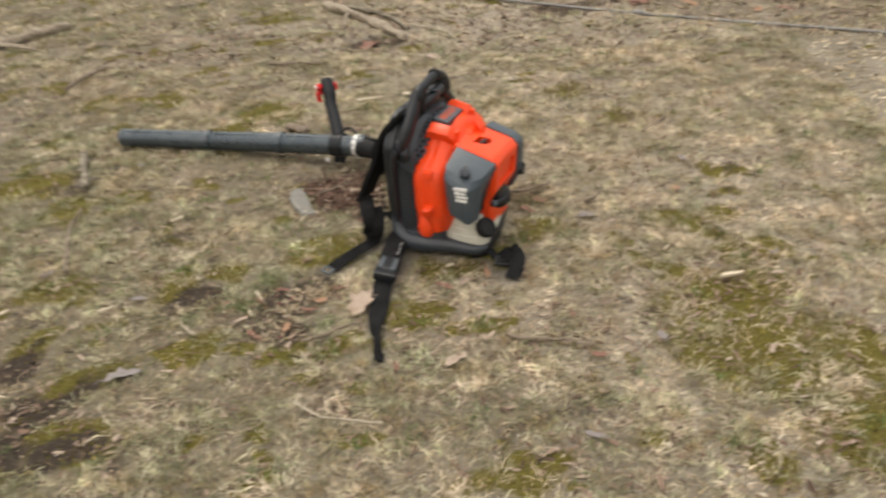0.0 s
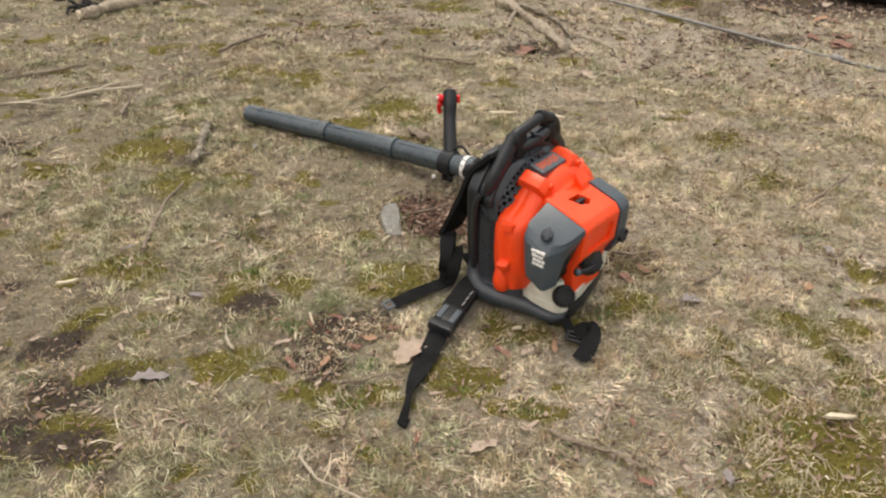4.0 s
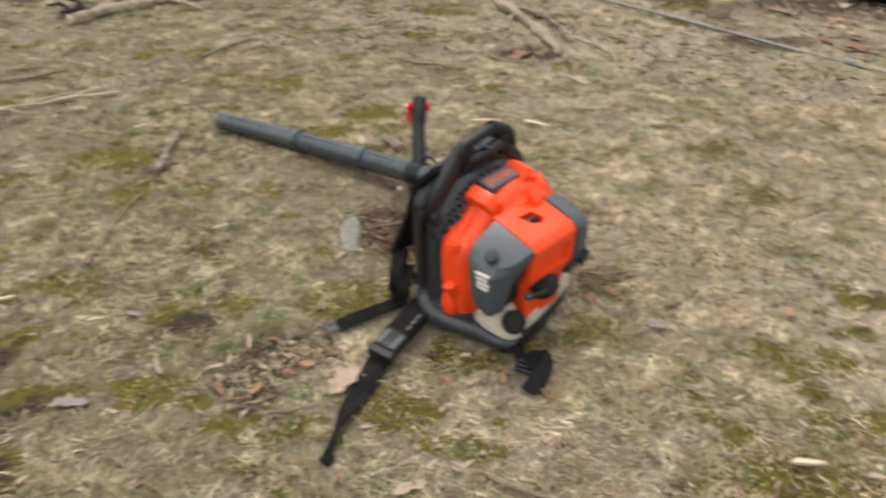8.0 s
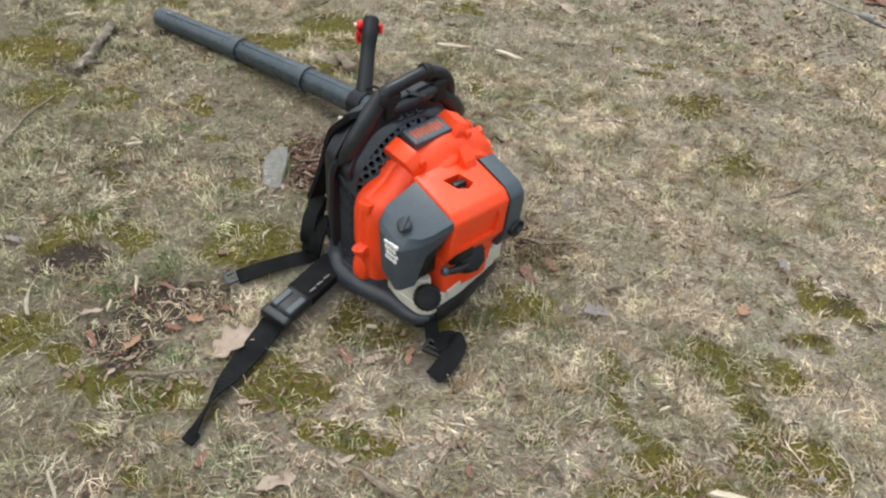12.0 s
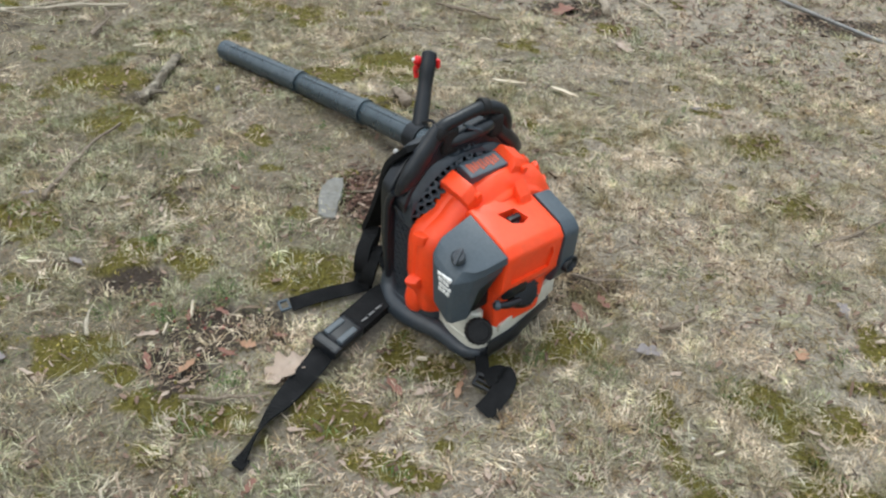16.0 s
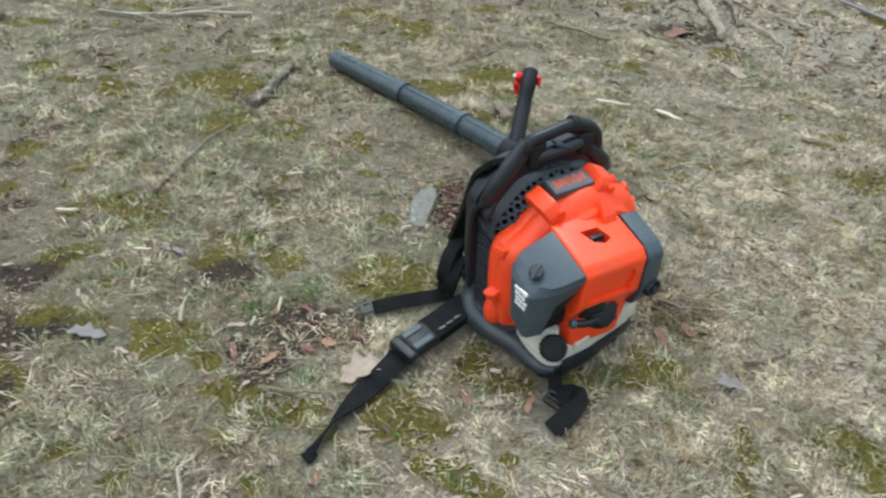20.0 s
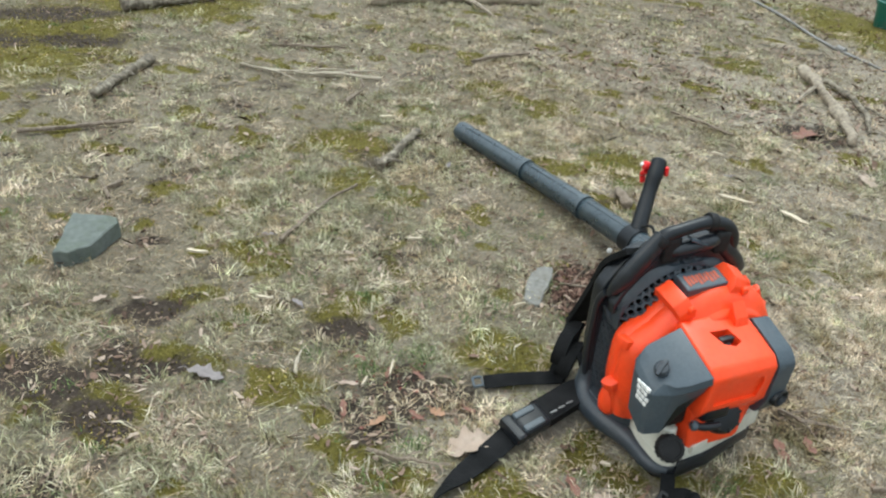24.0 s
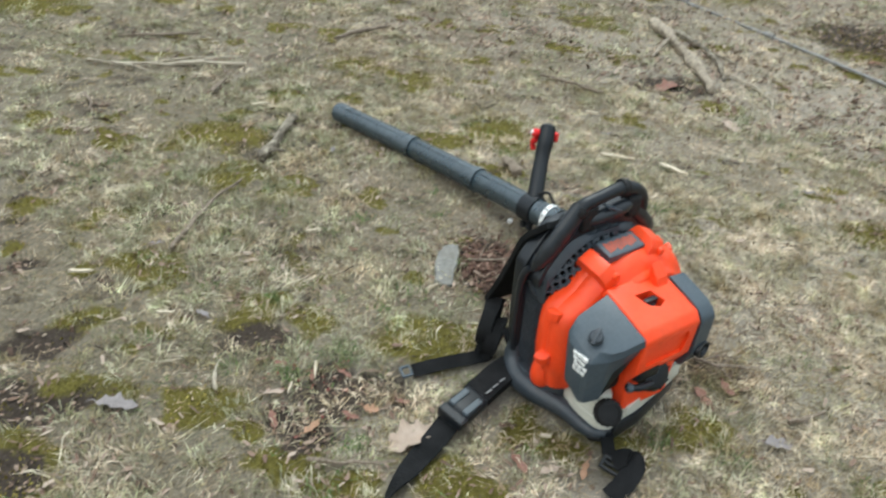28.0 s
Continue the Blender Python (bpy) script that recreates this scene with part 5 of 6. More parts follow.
    part("buckle_bar", box((-0.026, -0.050, -0.010), (0.026, -0.030, 0.010), 0.005, 2, bm_), BLACK, buckle)
    tail_pts = [(0.050, -0.345, 0.046), (0.074, -0.41, 0.024), (0.112, -0.50, 0.016), (0.160, -0.585, 0.020), (0.196, -0.640, 0.012)]
    end = part("belt_tail", strap(tail_pts, 0.050, 0.0035, 10, [(1, 0.3, -0.25), (1, 0.35, -0.2), (1, 0.4, 0.1), (0.5, 0.3, 0.9), (1, 0.4, 0.5)], (1.0, 1.0, 0.92, 0.62, 0.5)), WEB, top, "long black webbing tail, twisted on the grass")
    part("folded_end", box((-0.013, -0.013, -0.003), (0.013, 0.013, 0.005), 0.003, 2, pose(0.198, -0.640, 0.012, 12, 20, 24)), WEB, end)
    loose = [(0.235, -0.085, 0.034), (0.268, -0.108, 0.030), (0.312, -0.142, 0.028)]
    part("rear_webbing", strap(loose, 0.030, 0.004, 8, [(0.5, -1, 0.1)] * 3), WEB, top, "black webbing under the foot plate")
    adj = pose(0.324, -0.148, 0.030, 14, 8, 25)
    part("rear_adjuster", join(box((-0.022, -0.016, -0.005), (0.022, -0.009, 0.006), 0.003, 2, adj), box((-0.022, 0.009, -0.005), (0.022, 0.016, 0.006), 0.003, 2, adj), box((-0.022, -0.003, -0.004), (0.022, 0.003, 0.005), 0.002, 2, adj), box((-0.024, -0.016, -0.005), (-0.017, 0.016, 0.006), 0.003, 2, adj), box((0.017, -0.016, -0.005), (0.024, 0.016, 0.006), 0.003, 2, adj)), GLOSS, top, "black strap adjuster")
    curl = [(0.322, -0.146, 0.036), (0.328, -0.126, 0.046), (0.340, -0.114, 0.050), (0.358, -0.122, 0.044), (0.370, -0.158, 0.028), (0.370, -0.192, 0.009)]
    part("rear_tail", strap(curl, 0.043, 0.004, 8, [(1, 0.0, 0.1), (1, 0.0, 0.15), (1, 0.15, 0.1), (1, 0.3, -0.1), (1, 0.25, -0.1), (1, 0.2, 0.0)]), WEB, top, "folded black webbing end on the grass")
    return top


blower()


# ---- loose things on the lawn ----
def ground_z(x, y):
    return float(lift(np.array([x]), np.array([y]))[0])


def gnarled(path, radii, sides, jitter, seed):
    """A rod with long ridges, knots and frayed ends."""
    rnd = random.Random(seed)
    bm = pipe(path, radii, sides, 5, jitter * 0.4, seed)
    knots = [(rnd.choice(path), rnd.uniform(0.02, 0.05), rnd.uniform(0.12, 0.4)) for _ in range(5)]
    centre = curve_points(path, 5)
    bm.verts.ensure_lookup_table()
    big = max(radii)
    for k, c in enumerate(centre):
        for s in range(sides):
            v = bm.verts[k * sides + s]
            out = v.co - c
            f = 1 + jitter * (0.9 * math.sin(3 * s * 6.283 / sides + 40 * c.x + seed) * 0.6 + 0.7 * math.sin(55 * (c.x + c.y) + s * 1.7 + seed))
            for q, reach, gain in knots:
                f += gain * max(0.0, 1 - (c - q).length / (reach + big))
            if k in (0, len(centre) - 1):
                f *= rnd.uniform(0.35, 0.95)
            v.co = c + out * f
    return bm


def stick(name, points, r0, r1, mat, label, seed, sides=8, forks=(), bare=None, lie=0.6, group="fallen sticks", jitter=0.16):
    """A tapered crooked stick through points of (x, y), lying on the grass, with side twigs (start 0..1, turn in degrees, length)."""
    rnd = random.Random(seed)
    dense = []
    for a, b in zip(points, points[1:]):
        for k in range(3):
            t = k / 3
            dense.append((a[0] + (b[0] - a[0]) * t, a[1] + (b[1] - a[1]) * t))
    dense.append(points[-1])
    n = len(dense)
    ln = math.dist(points[0], points[-1])
    path = []
    for k, (x, y) in enumerate(dense):
        r = r0 + (r1 - r0) * k / (n - 1)
        j = ln * 0.012 if 0 < k < n - 1 else 0
        x, y = x + rnd.uniform(-j, j), y + rnd.uniform(-j, j)
        path.append(Vector((x, y, ground_z(x, y) + r * lie + 0.011 + rnd.uniform(0, 0.004))))
    base = path[0].copy()
    top = holder(name, Matrix.Translation(base), label, "branch" if r0 > 0.012 else "twig", group)
    radii = [(r0 + (r1 - r0) * k / (n - 1)) * rnd.uniform(0.88, 1.12) for k in range(n)]
    smooth(part("stem", gnarled([p - base for p in path], radii, sides, jitter, seed), mat, top), 60)
    for s, turn, length in forks:
        k = min(int(s * (n - 1)), n - 2)
        d = (path[k + 1] - path[k]).normalized()
        d = Matrix.Rotation(radians(turn), 3, "Z") @ d
        a = path[k] - base
        part("side_twig", pipe([a, a + d * length * 0.5 + Vector((0, 0, 0.008)), a + d * length + Vector((0, 0, -0.002))], [radii[k] * 0.6, radii[k] * 0.45, radii[k] * 0.25], 6, 4, jitter, seed + 7), mat, top)
    if bare:
        d = (path[1] - path[0]).normalized()
        part("bare_wood", lathe([(r0 * 0.2, -0.02), (r0 * 0.75, -0.012), (r0 * 0.86, -0.002), (r0 * 0.8, 0.004)], 10, along(-d * 0.004, -d * 0.004 - d)), bare, top, "pale broken end")
    return top


stick("fallen_branch", [(-0.475, 2.868), (-0.30, 2.66), (-0.13, 2.43), (0.02, 2.22), (0.042, 2.155)], 0.022, 0.017, BARK, "thick grey-brown fallen branch lying on the lawn", 1, 12, ((0.25, -35, 0.30),))
stick("fallen_branch", [(-0.33, 2.80), (-0.14, 2.66), (0.00, 2.45), (0.05, 2.32)], 0.013, 0.007, DARKBARK, "thin dark branch beside the thick one", 2, 8, ((0.5, 30, 0.12),))
stick("fallen_branch", [(-2.51, 1.90), (-2.38, 2.12), (-2.24, 2.38), (-2.10, 2.56), (-1.95, 2.71)], 0.030, 0.020, BARK, "crooked fallen branch with a broken pale end", 3, 12, ((0.55, -75, 0.30), (0.15, 22, 0.45)), SPLIT)
stick("fallen_branch", [(-2.58, 2.16), (-2.44, 2.32), (-2.28, 2.50)], 0.018, 0.011, DARKBARK, "smaller branch lying along the crooked one", 4, 9)
stick("fallen_branch", [(-2.16, 0.13), (-2.27, 0.32), (-2.40, 0.53)], 0.014, 0.020, DARKBARK, "short straight grey branch on the grass", 5, 12, ((0.8, 40, 0.06), (0.5, -60, 0.04)))
stick("fallen_branch", [(-0.998, 0.560), (-1.035, 0.66), (-1.09, 0.77), (-1.13, 0.885)], 0.017, 0.009, DARKBARK, "short knobbly branch piece on the grass", 6, 10, ((0.05, 35, 0.06), (0.12, -50, 0.07), (0.5, 40, 0.05)))
stick("fallen_branch", [(-3.13, 0.79), (-3.09, 1.0), (-3.03, 1.28)], 0.030, 0.020, DARKBARK, "mossy grey branch beside the wet patch", 7, 10, ((0.4, 40, 0.2),))
stick("bleached_twig", [(-2.14, 0.80), (-1.98, 0.86), (-1.80, 1.00), (-1.60, 1.14)], 0.004, 0.007, PALETWIG, "long pale bleached twig on the grass", 8, 7, ((0.5, 25, 0.32), (0.7, 15, 0.25), (0.3, -18, 0.2)))
stick("twig", [(-2.02, -0.22), (-1.96, -0.08), (-1.92, 0.04), (-1.87, 0.14)], 0.009, 0.006, TWIG, "curved brown twig on the grass", 9, 7)
stick("twig", [(-0.840, 0.018), (-0.90, 0.17), (-0.945, 0.30), (-0.955, 0.42)], 0.0065, 0.0035, TWIG, "thin brown twig with a pale tip", 10, 7, ((0.45, 28, 0.10),))
stick("twig", [(-0.600, 1.835), (-0.50, 1.85), (-0.40, 1.84), (-0.315, 1.842)], 0.006, 0.004, TWIG, "straight dark twig on the grass", 11, 7)
stick("twig", [(-1.53, 1.64), (-1.50, 1.80), (-1.44, 1.96)], 0.010, 0.006, TWIG, "short dark twig on bare earth", 12, 7)
stick("twig", [(0.465, -0.362), (0.54, -0.38), (0.61, -0.385), (0.682, -0.407)], 0.0045, 0.0035, TWIG, "thin grey twig on the grass", 13, 7, ((0.95, -70, 0.05),))
stick("bleached_twig", [(-0.03, -0.60), (0.03, -0.645), (0.10, -0.658), (0.175, -0.668)], 0.0026, 0.0016, PALETWIG, "curved pale grass stalk", 14, 6)
stick("twig", [(-0.06, -0.36), (-0.01, -0.33), (0.04, -0.30), (0.088, -0.258)], 0.0040, 0.0025, TWIG, "thin twig beside the strap", 15, 6, ((0.5, 20, 0.06),))
stick("bleached_twig", [(-0.350, -0.315), (-0.375, -0.295), (-0.400, -0.268), (-0.415, -0.236)], 0.003, 0.002, PALETWIG, "small curled pale stalk", 16, 6)
stick("twig", [(0.745, 0.322), (0.775, 0.36), (0.808, 0.405)], 0.0045, 0.003, TWIG, "short dark twig on pale grass", 17, 6)
stick("bleached_twig", [(0.055, 2.40), (0.16, 2.34), (0.27, 2.24), (0.302, 2.13)], 0.005, 0.003, PALETWIG, "thin curved pale twig", 18, 6)
stick("fallen_branch", [(-0.270, 0.985), (-0.31, 1.03), (-0.365, 1.065)], 0.012, 0.009, TWIG, "short broken stick beside the tube", 19, 8)
stick("twig", [(-1.52, 0.86), (-1.58, 1.02), (-1.70, 1.10)], 0.006, 0.004, TWIG, "bent thin twig on the grass", 20, 6)
stick("twig", [(-1.86, 0.56), (-1.77, 0.52), (-1.73, 0.47)], 0.006, 0.004, TWIG, "small forked twig on the grass", 21, 6, ((0.4, 45, 0.08),))
stick("twig", [(-2.25, 1.05), (-2.02, 1.30)], 0.006, 0.004, TWIG, "thin twig on the grass", 22, 6)
stick("twig", [(0.50, 0.415), (0.56, 0.43), (0.64, 0.47)], 0.004, 0.003, TWIG, "thin twigs in matted grass", 23, 6, ((0.2, 40, 0.09), (0.4, -45, 0.08), (0.6, 30, 0.06)))
stick("twig", [(-0.16, 0.47), (-0.09, 0.52), (-0.02, 0.60)], 0.003, 0.002, TWIG, "thin roots in bare earth", 24, 5, ((0.2, 60, 0.12), (0.5, -50, 0.10)))
stick("twig", [(1.02, 0.85), (1.12, 0.98), (1.22, 1.16)], 0.004, 0.003, TWIG, "thin dark twig on the lawn", 25, 6, ((0.5, 30, 0.1),))
stick("twig", [(-1.38, -0.22), (-1.44, -0.20), (-1.47, -0.13)], 0.006, 0.004, TWIG, "thin dead stems behind the stone", 26, 6, ((0.5, 60, 0.08),))


def shard(name, outline, thick, mat, label, category, x, y, turn, tilt=0.0, seed=0, rough=0.002):
    """A flat broken piece with chipped edges, lying on the ground."""
    rnd = random.Random(seed)
    pts = []
    for i, p in enumerate(outline):
        q = outline[(i + 1) % len(outline)]
        for k in range(3):
            t = k / 3
            pts.append((p[0] + (q[0] - p[0]) * t + rnd.uniform(-rough, rough), p[1] + (q[1] - p[1]) * t + rnd.uniform(-rough, rough)))
    bm = prism(pts, 0, thick, "z", min(0.0025, thick * 0.3), 1, 0.97)
    for v in bm.verts:
        v.co.z += 0.0015 * math.sin(v.co.x * 90 + seed) * (v.co.z > thick / 2)
    me = bpy.data.meshes.new(name)
    bmesh.ops.recalc_face_normals(bm, faces=bm.faces[:])
    bm.to_mesh(me)
    bm.free()
    me.materials.append(mat)
    ob = new(name, me)
    ob.matrix_world = pose(x, y, ground_z(x, y) + 0.002, tilt, tilt * 0.5, turn)
    return tagged(ob, label, category)


shard("slate_shard", [(-0.024, -0.084), (0.004, -0.094), (0.022, -0.088), (0.027, -0.02), (0.034, 0.030), (0.030, 0.092), (-0.004, 0.088), (-0.024, 0.050), (-0.030, -0.02)], 0.018, SLATE, "flat grey slate shard lying on the grass", "stone", -0.196, 0.402, 28, 4, 3, 0.004)
shard("stone", [(-0.105, 0.03), (-0.02, -0.055), (0.055, -0.112), (0.075, -0.08), (0.082, -0.02), (0.035, 0.085), (0.0, 0.107), (-0.05, 0.075)], 0.050, STONE, "flat greenish grey stone block on the lawn", "stone", -1.190, -0.395, 0, 2, 4, 0.005)


shard("stone", [(-0.17, 0.02), (-0.10, -0.06), (0.04, -0.075), (0.15, -0.03), (0.18, 0.03), (0.08, 0.08), (-0.08, 0.085)], 0.055, SLATE, "flat pale grey stone lying on the lawn", "stone", -3.17, 2.24, 22, 2, 14, 0.008)


def ball(x, y, r):
    """A worn play ball with a printed band and patch."""
    top = holder("play_ball", pose(x, y, r * 0.97, 20, 10, 40), "worn white play ball with red and teal marks", "ball")
    steps = [(r * math.sin(math.pi * (k + 0.5) / 25), -r * math.cos(math.pi * (k + 0.5) / 25)) for k in range(25)]
    smooth(part("skin", lathe(steps, 32), WHITE, top), 60)
    for lo, hi, mat, label, tilt in ((9, 11, RED, "red printed band", 70), (14, 18, GREEN, "teal printed band", 30)):
        ring = [(q * 1.006, z * 1.006) for q, z in steps[lo:hi + 1]] + [(q * 0.99, z * 0.99) for q, z in reversed(steps[lo:hi + 1])]
        smooth(part("printed_band", lathe(ring, 32, pose(0, 0, 0, tilt, 0, 20), closed=True), mat, top, label), 60)
    return top


ball(-3.90, 2.46, 0.11)


def leaf(name, size, mat, label, x, y, turn, seed, lobes=4, slim=0.55, lift_z=0.010):
    """A dry lobed leaf, curled, with thickness and a midrib."""
    rnd = random.Random(seed)
    half = []
    n = lobes * 6
    for k in range(n + 1):
        t = k / n
        env = math.sin(math.pi * min(1, t * 0.93 + 0.04)) ** 0.7
        notch = 0.76 + 0.24 * math.cos(2 * math.pi * lobes * t + math.pi)
        half.append((size * (t - 0.5), size * slim * 0.5 * env * max(0.18, notch) * rnd.uniform(0.9, 1.1)))
    bm = bmesh.new()

    def z(a, b):
        return 0.06 * size * math.sin(5 * a / size + seed) + 0.9 * b * b / size + rnd.uniform(-0.002, 0.002) * size * 5

    mid = [bm.verts.new((a, 0, z(a, 0))) for a, _ in half]
    for s in (1, -1):
        edge = [bm.verts.new((a, s * b, z(a, b))) for a, b in half]
        for k in range(n):
            bm.faces.new((mid[k], mid[k + 1], edge[k + 1], edge[k]))
    bmesh.ops.recalc_face_normals(bm, faces=bm.faces[:])
    bmesh.ops.solidify(bm, geom=bm.faces[:], thickness=0.0009)
    top = holder(name, pose(x, y, ground_z(x, y) + lift_z, rnd.uniform(-8, 8), rnd.uniform(-8, 8), turn), label, "leaf", "fallen leaves")
    part("blade", bm, mat, top)
    part("stalk", pipe([(-size * 0.48, 0, z(-size * 0.48, 0)), (-size * 0.6, 0.006, 0.004), (-size * 0.75, 0.002, 0.001)], [0.0014, 0.0012, 0.001], 5, 4), mat, top)
    return top


leaf("oak_leaf", 0.100, OAK, "large pale tan oak leaf lying under the strap", 0.078, -0.190, 62, 1, 3, 0.85, 0.016)
leaf("dry_leaf", 0.075, OAK, "curled tan leaf on the grass", 0.338, -0.446, 50, 2, 2, 0.5)
leaf("dry_leaf", 0.070, GREYLEAF, "small grey lilac leaf on the lawn", 0.742, 0.250, 40, 3, 2, 0.6)
leaf("dry_leaf", 0.050, GREYLEAF, "small grey lilac leaf on the lawn", 1.115, 0.62, 120, 33, 2, 0.6)
leaf("dry_leaf", 0.055, ORANGELEAF, "small orange brown leaf on the lawn", 1.047, 0.408, 80, 4, 3, 0.7)
leaf("dry_leaf", 0.036, ORANGELEAF, "small orange brown leaf beside bare earth", -0.042, -0.160, 20, 5, 3, 0.8)
leaf("dry_leaf", 0.045, REDLEAF, "russet leaf on bare earth", -0.22, -0.14, -60, 6, 2, 0.45)
leaf("dry_leaf", 0.035, REDLEAF, "russet leaf on bare earth", -0.30, -0.16, 15, 7, 2, 0.5)
leaf("dry_leaf", 0.036, REDLEAF, "russet leaf on the grass", 0.19, -0.46, 100, 8, 2, 0.5)
leaf("dry_leaf", 0.09, GREYLEAF, "grey faded leaf in the grass", -0.495, -0.462, 30, 9, 3, 0.6)
leaf("dry_leaf", 0.08, OAK, "curled tan leaf on the grass", 0.115, -0.120, 40, 10, 2, 0.4)
leaf("dry_leaf", 0.05, REDLEAF, "curled brown leaf behind the engine", 0.60, 0.36, -40, 11, 2, 0.5)
leaf("dry_leaf", 0.065, REDLEAF, "brown leaf behind the engine", 0.56, 0.30, 140, 12, 2, 0.5)
leaf("dry_leaf", 0.10, OAK, "dry tan leaf on the lawn", 0.20, 1.86, 140, 13, 3, 0.6)
leaf("dry_leaf", 0.14, REDLEAF, "large brown leaf on bare earth", -0.13, 2.13, 60, 14, 3, 0.7)
for k, (lx, ly) in enumerate(((-0.16, -0.10), (-0.25, -0.24), (-0.12, -0.27), (-0.20, -0.30), (-0.07, -0.20), (0.36, -0.10), (0.42, -0.06), (0.30, -0.12))):
    leaf("dry_leaf", 0.04 + 0.006 * (k % 4), (REDLEAF, OAK, ORANGELEAF, REDLEAF)[k % 4], "curled brown leaf piece on bare earth", lx, ly, 47 * k, 140 + k, 2, 0.35 + 0.06 * (k % 3), 0.012)
rl = random.Random(21)
for k in range(34):
    lx, ly = rl.uniform(-1.3, 1.3), rl.uniform(-0.85, 1.5)
    if math.hypot(lx - 0.33, ly - 0.2) < 0.28:
        continue
    leaf("leaf_fragment", rl.uniform(0.022, 0.045), rl.choice((OAK, OAK, REDLEAF, GREYLEAF)), "small broken dry leaf piece in the grass", lx, ly, rl.uniform(0, 360), 90 + k, 2, rl.uniform(0.4, 0.6), 0.012)
rl = random.Random(8)
for k in range(26):
    lx = rl.uniform(0.4, 2.2)
    ly = 2.55 - 0.5 * (lx - 1.0) + rl.uniform(0.15, 1.3)
    leaf("dry_leaf", rl.uniform(0.07, 0.13), rl.choice((OAK, ORANGELEAF, ORANGELEAF, REDLEAF, REDLEAF)), "dry fallen leaf on the leafy ground", lx, ly, rl.uniform(0, 360), 50 + k, rl.choice((2, 3)), rl.uniform(0.45, 0.7))


def splinter(x0, y0, x1, y1, w, seed, label="pale split wood splinter on the grass"):
    d = math.dist((x0, y0), (x1, y1))
    rnd = random.Random(seed)
    out = [(-d / 2, -w * 0.2), (-d * 0.3, -w * 0.5), (d * 0.2, -w * 0.45), (d / 2, -w * 0.15), (d * 0.46, w * 0.2), (d * 0.1, w * rnd.uniform(0.3, 0.5)), (-d * 0.35, w * 0.4)]
    ob = shard("wood_splinter", out, 0.007, SPLIT, label, "wood splinter", (x0 + x1) / 2, (y0 + y1) / 2, math.degrees(math.atan2(y1 - y0, x1 - x0)), 3, seed, 0.001)
    ob.location.z += 0.010
    return tagged(ob, group="wood splinters")


splinter(-0.117, 1.313, 0.000, 1.354, 0.017, 1)
splinter(0.081, 1.372, 0.194, 1.349, 0.018, 2)
splinter(1.048, -0.141, 1.122, -0.120, 0.014, 3)
splinter(-0.237, -0.107, -0.205, -0.152, 0.007, 4)
splinter(-0.24, -0.19, -0.222, -0.225, 0.005, 5)
splinter(0.303, -0.030, 0.325, -0.022, 0.008, 6)
splinter(-0.16, 0.31, -0.175, 0.27, 0.006, 7)
splinter(0.02, 0.60, 0.045, 0.625, 0.006, 8)
splinter(-0.60, 0.30, -0.575, 0.34, 0.007, 9)
splinter(-0.66, -0.20, -0.625, -0.17, 0.008, 10)
splinter(-0.97, -0.21, -0.92, -0.17, 0.010, 11)
splinter(0.93, 0.02, 0.95, 0.04, 0.006, 12)
splinter(-1.33, 0.87, -1.28, 0.92, 0.010, 13)
splinter(-0.30, 1.62, -0.25, 1.63, 0.009, 14)


# grey pipe laid across the lawn, with couplings
pipe_line = [(-2.4, 4.56), (-1.164, 3.885), (-0.60, 3.46), (-0.225, 3.25), (0.49, 2.835), (1.11, 2.486), (1.672, 2.205), (2.6, 1.72), (4.0, 1.0)]
garden = holder("garden_pipe", pose(0, 0, 0), "thin grey plastic pipe lying across the lawn", "pipe")
smooth(part("run", pipe([(x, y, 0.010 + 0.005 * math.sin(3 * x)) for x, y in pipe_line], [0.0075] * len(pipe_line), 10, 8, 0.02, 4), PIPE, garden), 60)
for q in (2.35, 3.4, 5.3):
    k = int(q)
    a, b = Vector((*pipe_line[k], 0.013)), Vector((*pipe_line[k + 1], 0.013))
    part("coupling", lathe([(0.011, -0.03), (0.0140, -0.028), (0.0140, 0.028), (0.011, 0.03)], 12, along(a.lerp(b, q - k), b)), PIPE, garden, "grey pipe coupling")


# timber lying on the leafy ground, its cut end towards the lawn
timber = holder("landscape_timber", pose(0.680, 2.930, 0, 0, 0, 3), "weathered yellowish square timber lying in leaf litter", "timber")
smooth(part("beam", box((-0.056, 0.0, 0.004), (0.056, 1.7, 0.092), 0.008, 2), LUMBER, timber))
# end face in bark brown, standing in for the shade on it
part("cut_end", box((-0.050, -0.004, 0.006), (0.050, 0.002, 0.084), 0.003, 1), BARK, timber, "cut end of the timber, shade put into its colour")


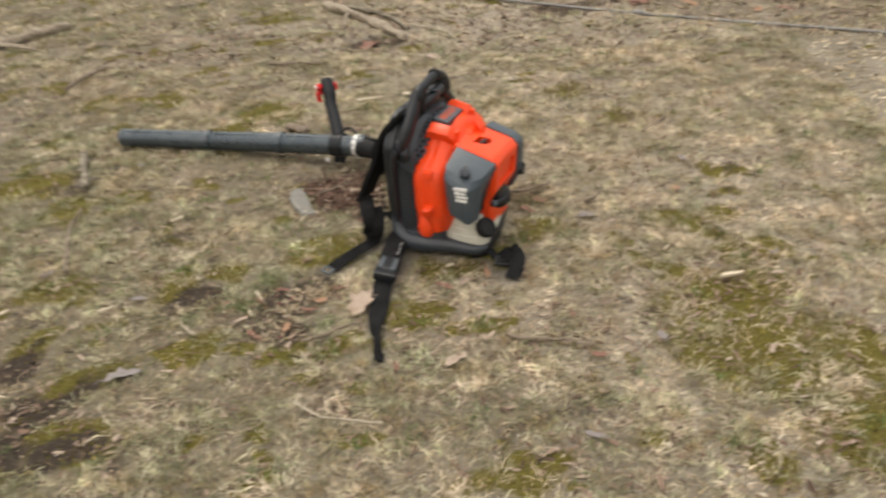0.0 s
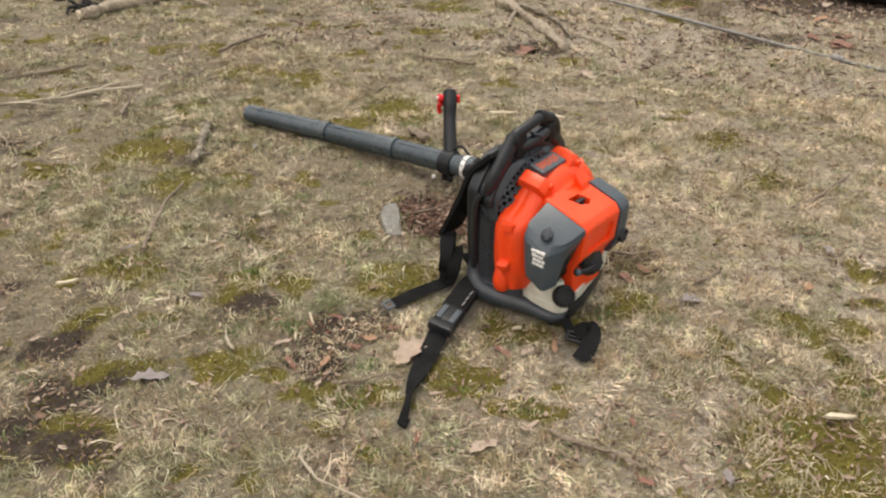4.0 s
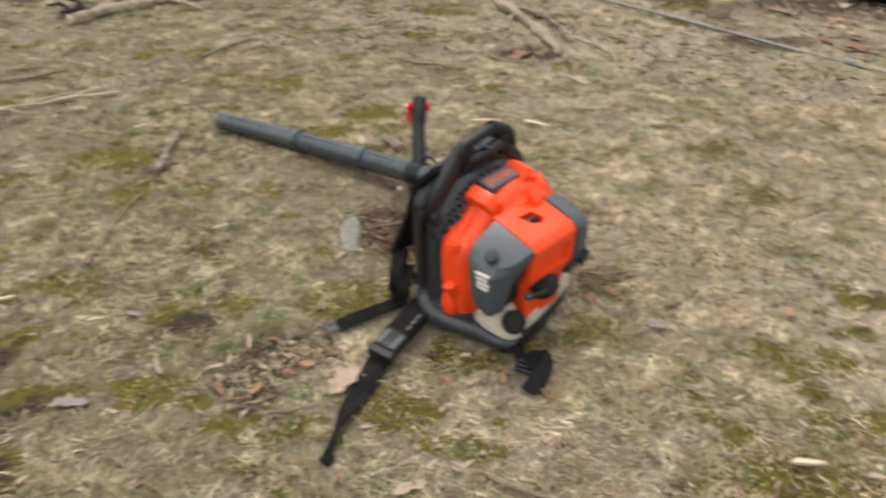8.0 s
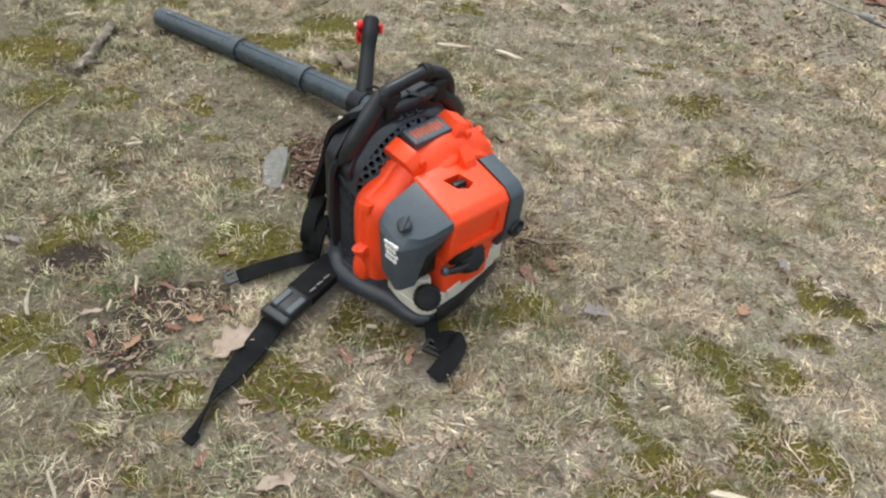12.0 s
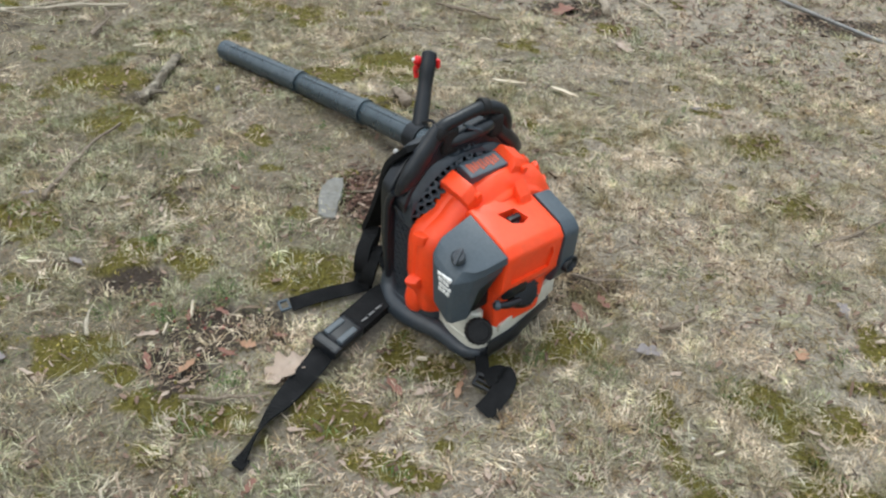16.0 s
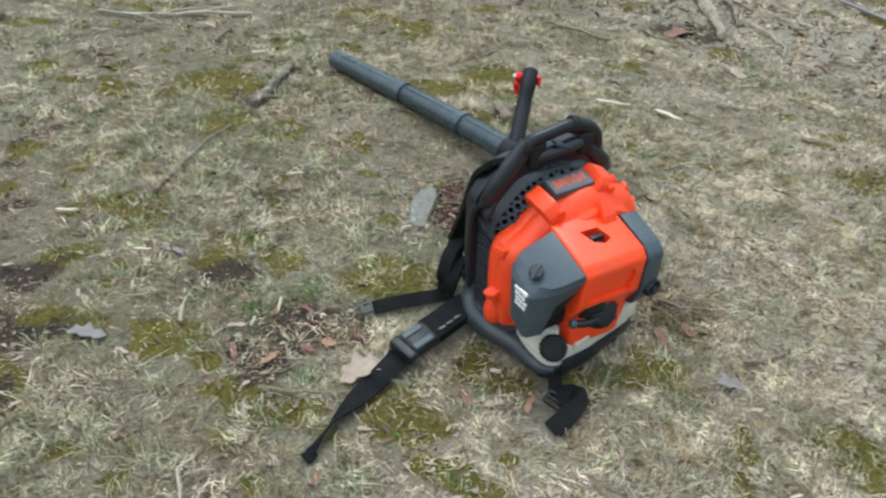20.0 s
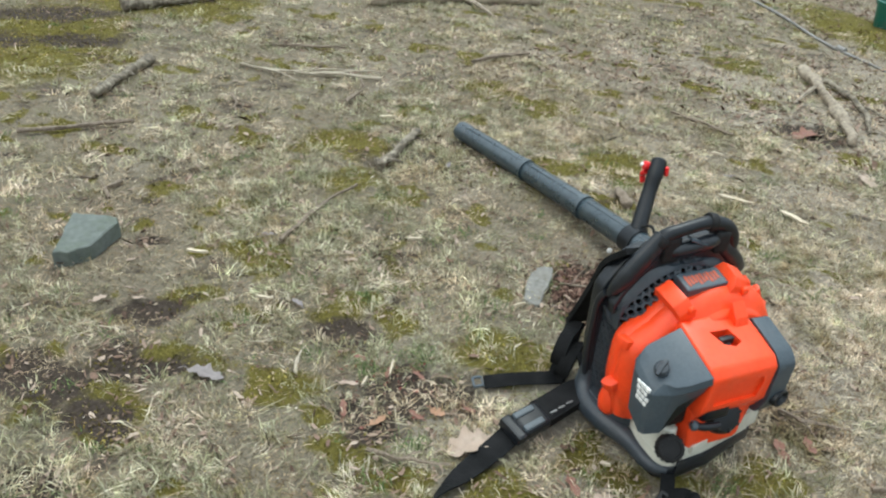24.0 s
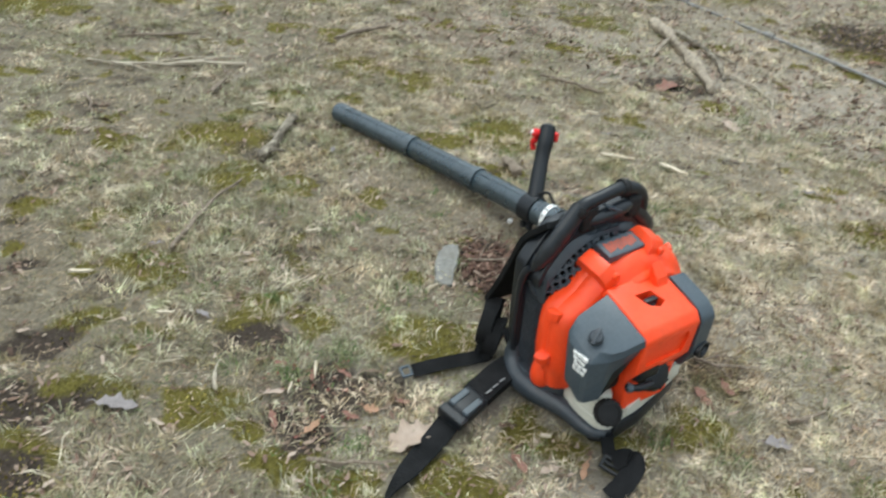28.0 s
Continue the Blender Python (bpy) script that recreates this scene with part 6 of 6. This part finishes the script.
def tyre(x, y, turn):
    top = holder("wheel", pose(x, y, 0, 0, 0, turn), "black rubber wheel lying on leaf litter", "wheel")
    prof = [(0.25, 0.012), (0.35, 0.004), (0.395, 0.04), (0.408, 0.13), (0.395, 0.22), (0.345, 0.256), (0.255, 0.25), (0.24, 0.22), (0.24, 0.04)]
    tread = part("tyre", lathe(prof, 56, closed=True), RUBBER, top, "black rubber tyre")
    smooth(tread, 35)
    for k in range(44):
        part("tread_block", box((0.398, -0.022, 0.055), (0.413, 0.022, 0.205), 0.005, 1, pose(0, 0, 0, 0, 0, 360 / 44 * k)), RUBBER, tread)
    rim = part("rim", lathe([(0.07, 0.08), (0.24, 0.07), (0.246, 0.18), (0.225, 0.19), (0.21, 0.13), (0.07, 0.13)], 36, closed=True), GREY, top, "dark grey wheel rim")
    smooth(rim, 35)
    for k in range(5):
        part("spoke", box((0.045, -0.027, 0.128), (0.225, 0.027, 0.17), 0.008, 2, pose(0, 0, 0, 0, 0, 72 * k)), GREY, rim)
    part("hub", lathe([(0.065, 0.08), (0.072, 0.11), (0.065, 0.18), (0.03, 0.19)], 20), GREY, rim)
    return top


tyre(1.62, 3.77, 15)
tagged(smooth(part("stone", lathe([(0.02, 0.0), (0.05, 0.01), (0.045, 0.04), (0.015, 0.055)], 9, Matrix.Translation((1.12, 3.62, 0)) @ Matrix.Diagonal((1.0, 0.7, 1, 1))), SLATE, None), 60), "small pale stone beside the wheel", "stone")

# dark knot of roots at the broken branch
knot = holder("root_clump", pose(-2.60, 2.06, 0), "dark tangled clump of roots at the branch end", "roots")
rk = random.Random(12)
for k in range(16):
    a = rk.uniform(0, 6.28)
    p = [Vector((rk.uniform(-0.05, 0.05), rk.uniform(-0.05, 0.05), 0.01 + rk.uniform(0, 0.04)))]
    for s in range(3):
        p.append(p[-1] + Vector((math.cos(a) * 0.04, math.sin(a) * 0.04, rk.uniform(-0.02, 0.03))))
        a += rk.uniform(-0.9, 0.9)
    part("root", pipe(p, [0.011, 0.010, 0.008, 0.004], 6, 3, 0.2, k), RUBBER, knot)

# green pot and a dark stump at the far edge of the lawn
pot = holder("garden_pot", pose(-0.47, 4.07, 0), "dark green plastic garden pot on the lawn", "plant pot")
smooth(part("tub", lathe([(0.060, 0.0), (0.066, 0.01), (0.082, 0.15), (0.078, 0.152), (0.072, 0.145), (0.060, 0.04), (0.002, 0.035)], 28), GREEN, pot))
smooth(part("lip", lathe([(0.080, 0.135), (0.088, 0.138), (0.089, 0.156), (0.080, 0.158)], 28, closed=True), GREEN, pot))
stump = holder("tree_stump", pose(-0.31, 4.12, 0), "low dark brown rotten stump beside the pot", "stump")
smooth(part("wood", pipe([(0, 0, -0.01), (0.004, 0, 0.06), (0.0, 0.004, 0.12)], [0.105, 0.088, 0.080], 16, 5, 0.06, 9), REDLEAF, stump), 60)
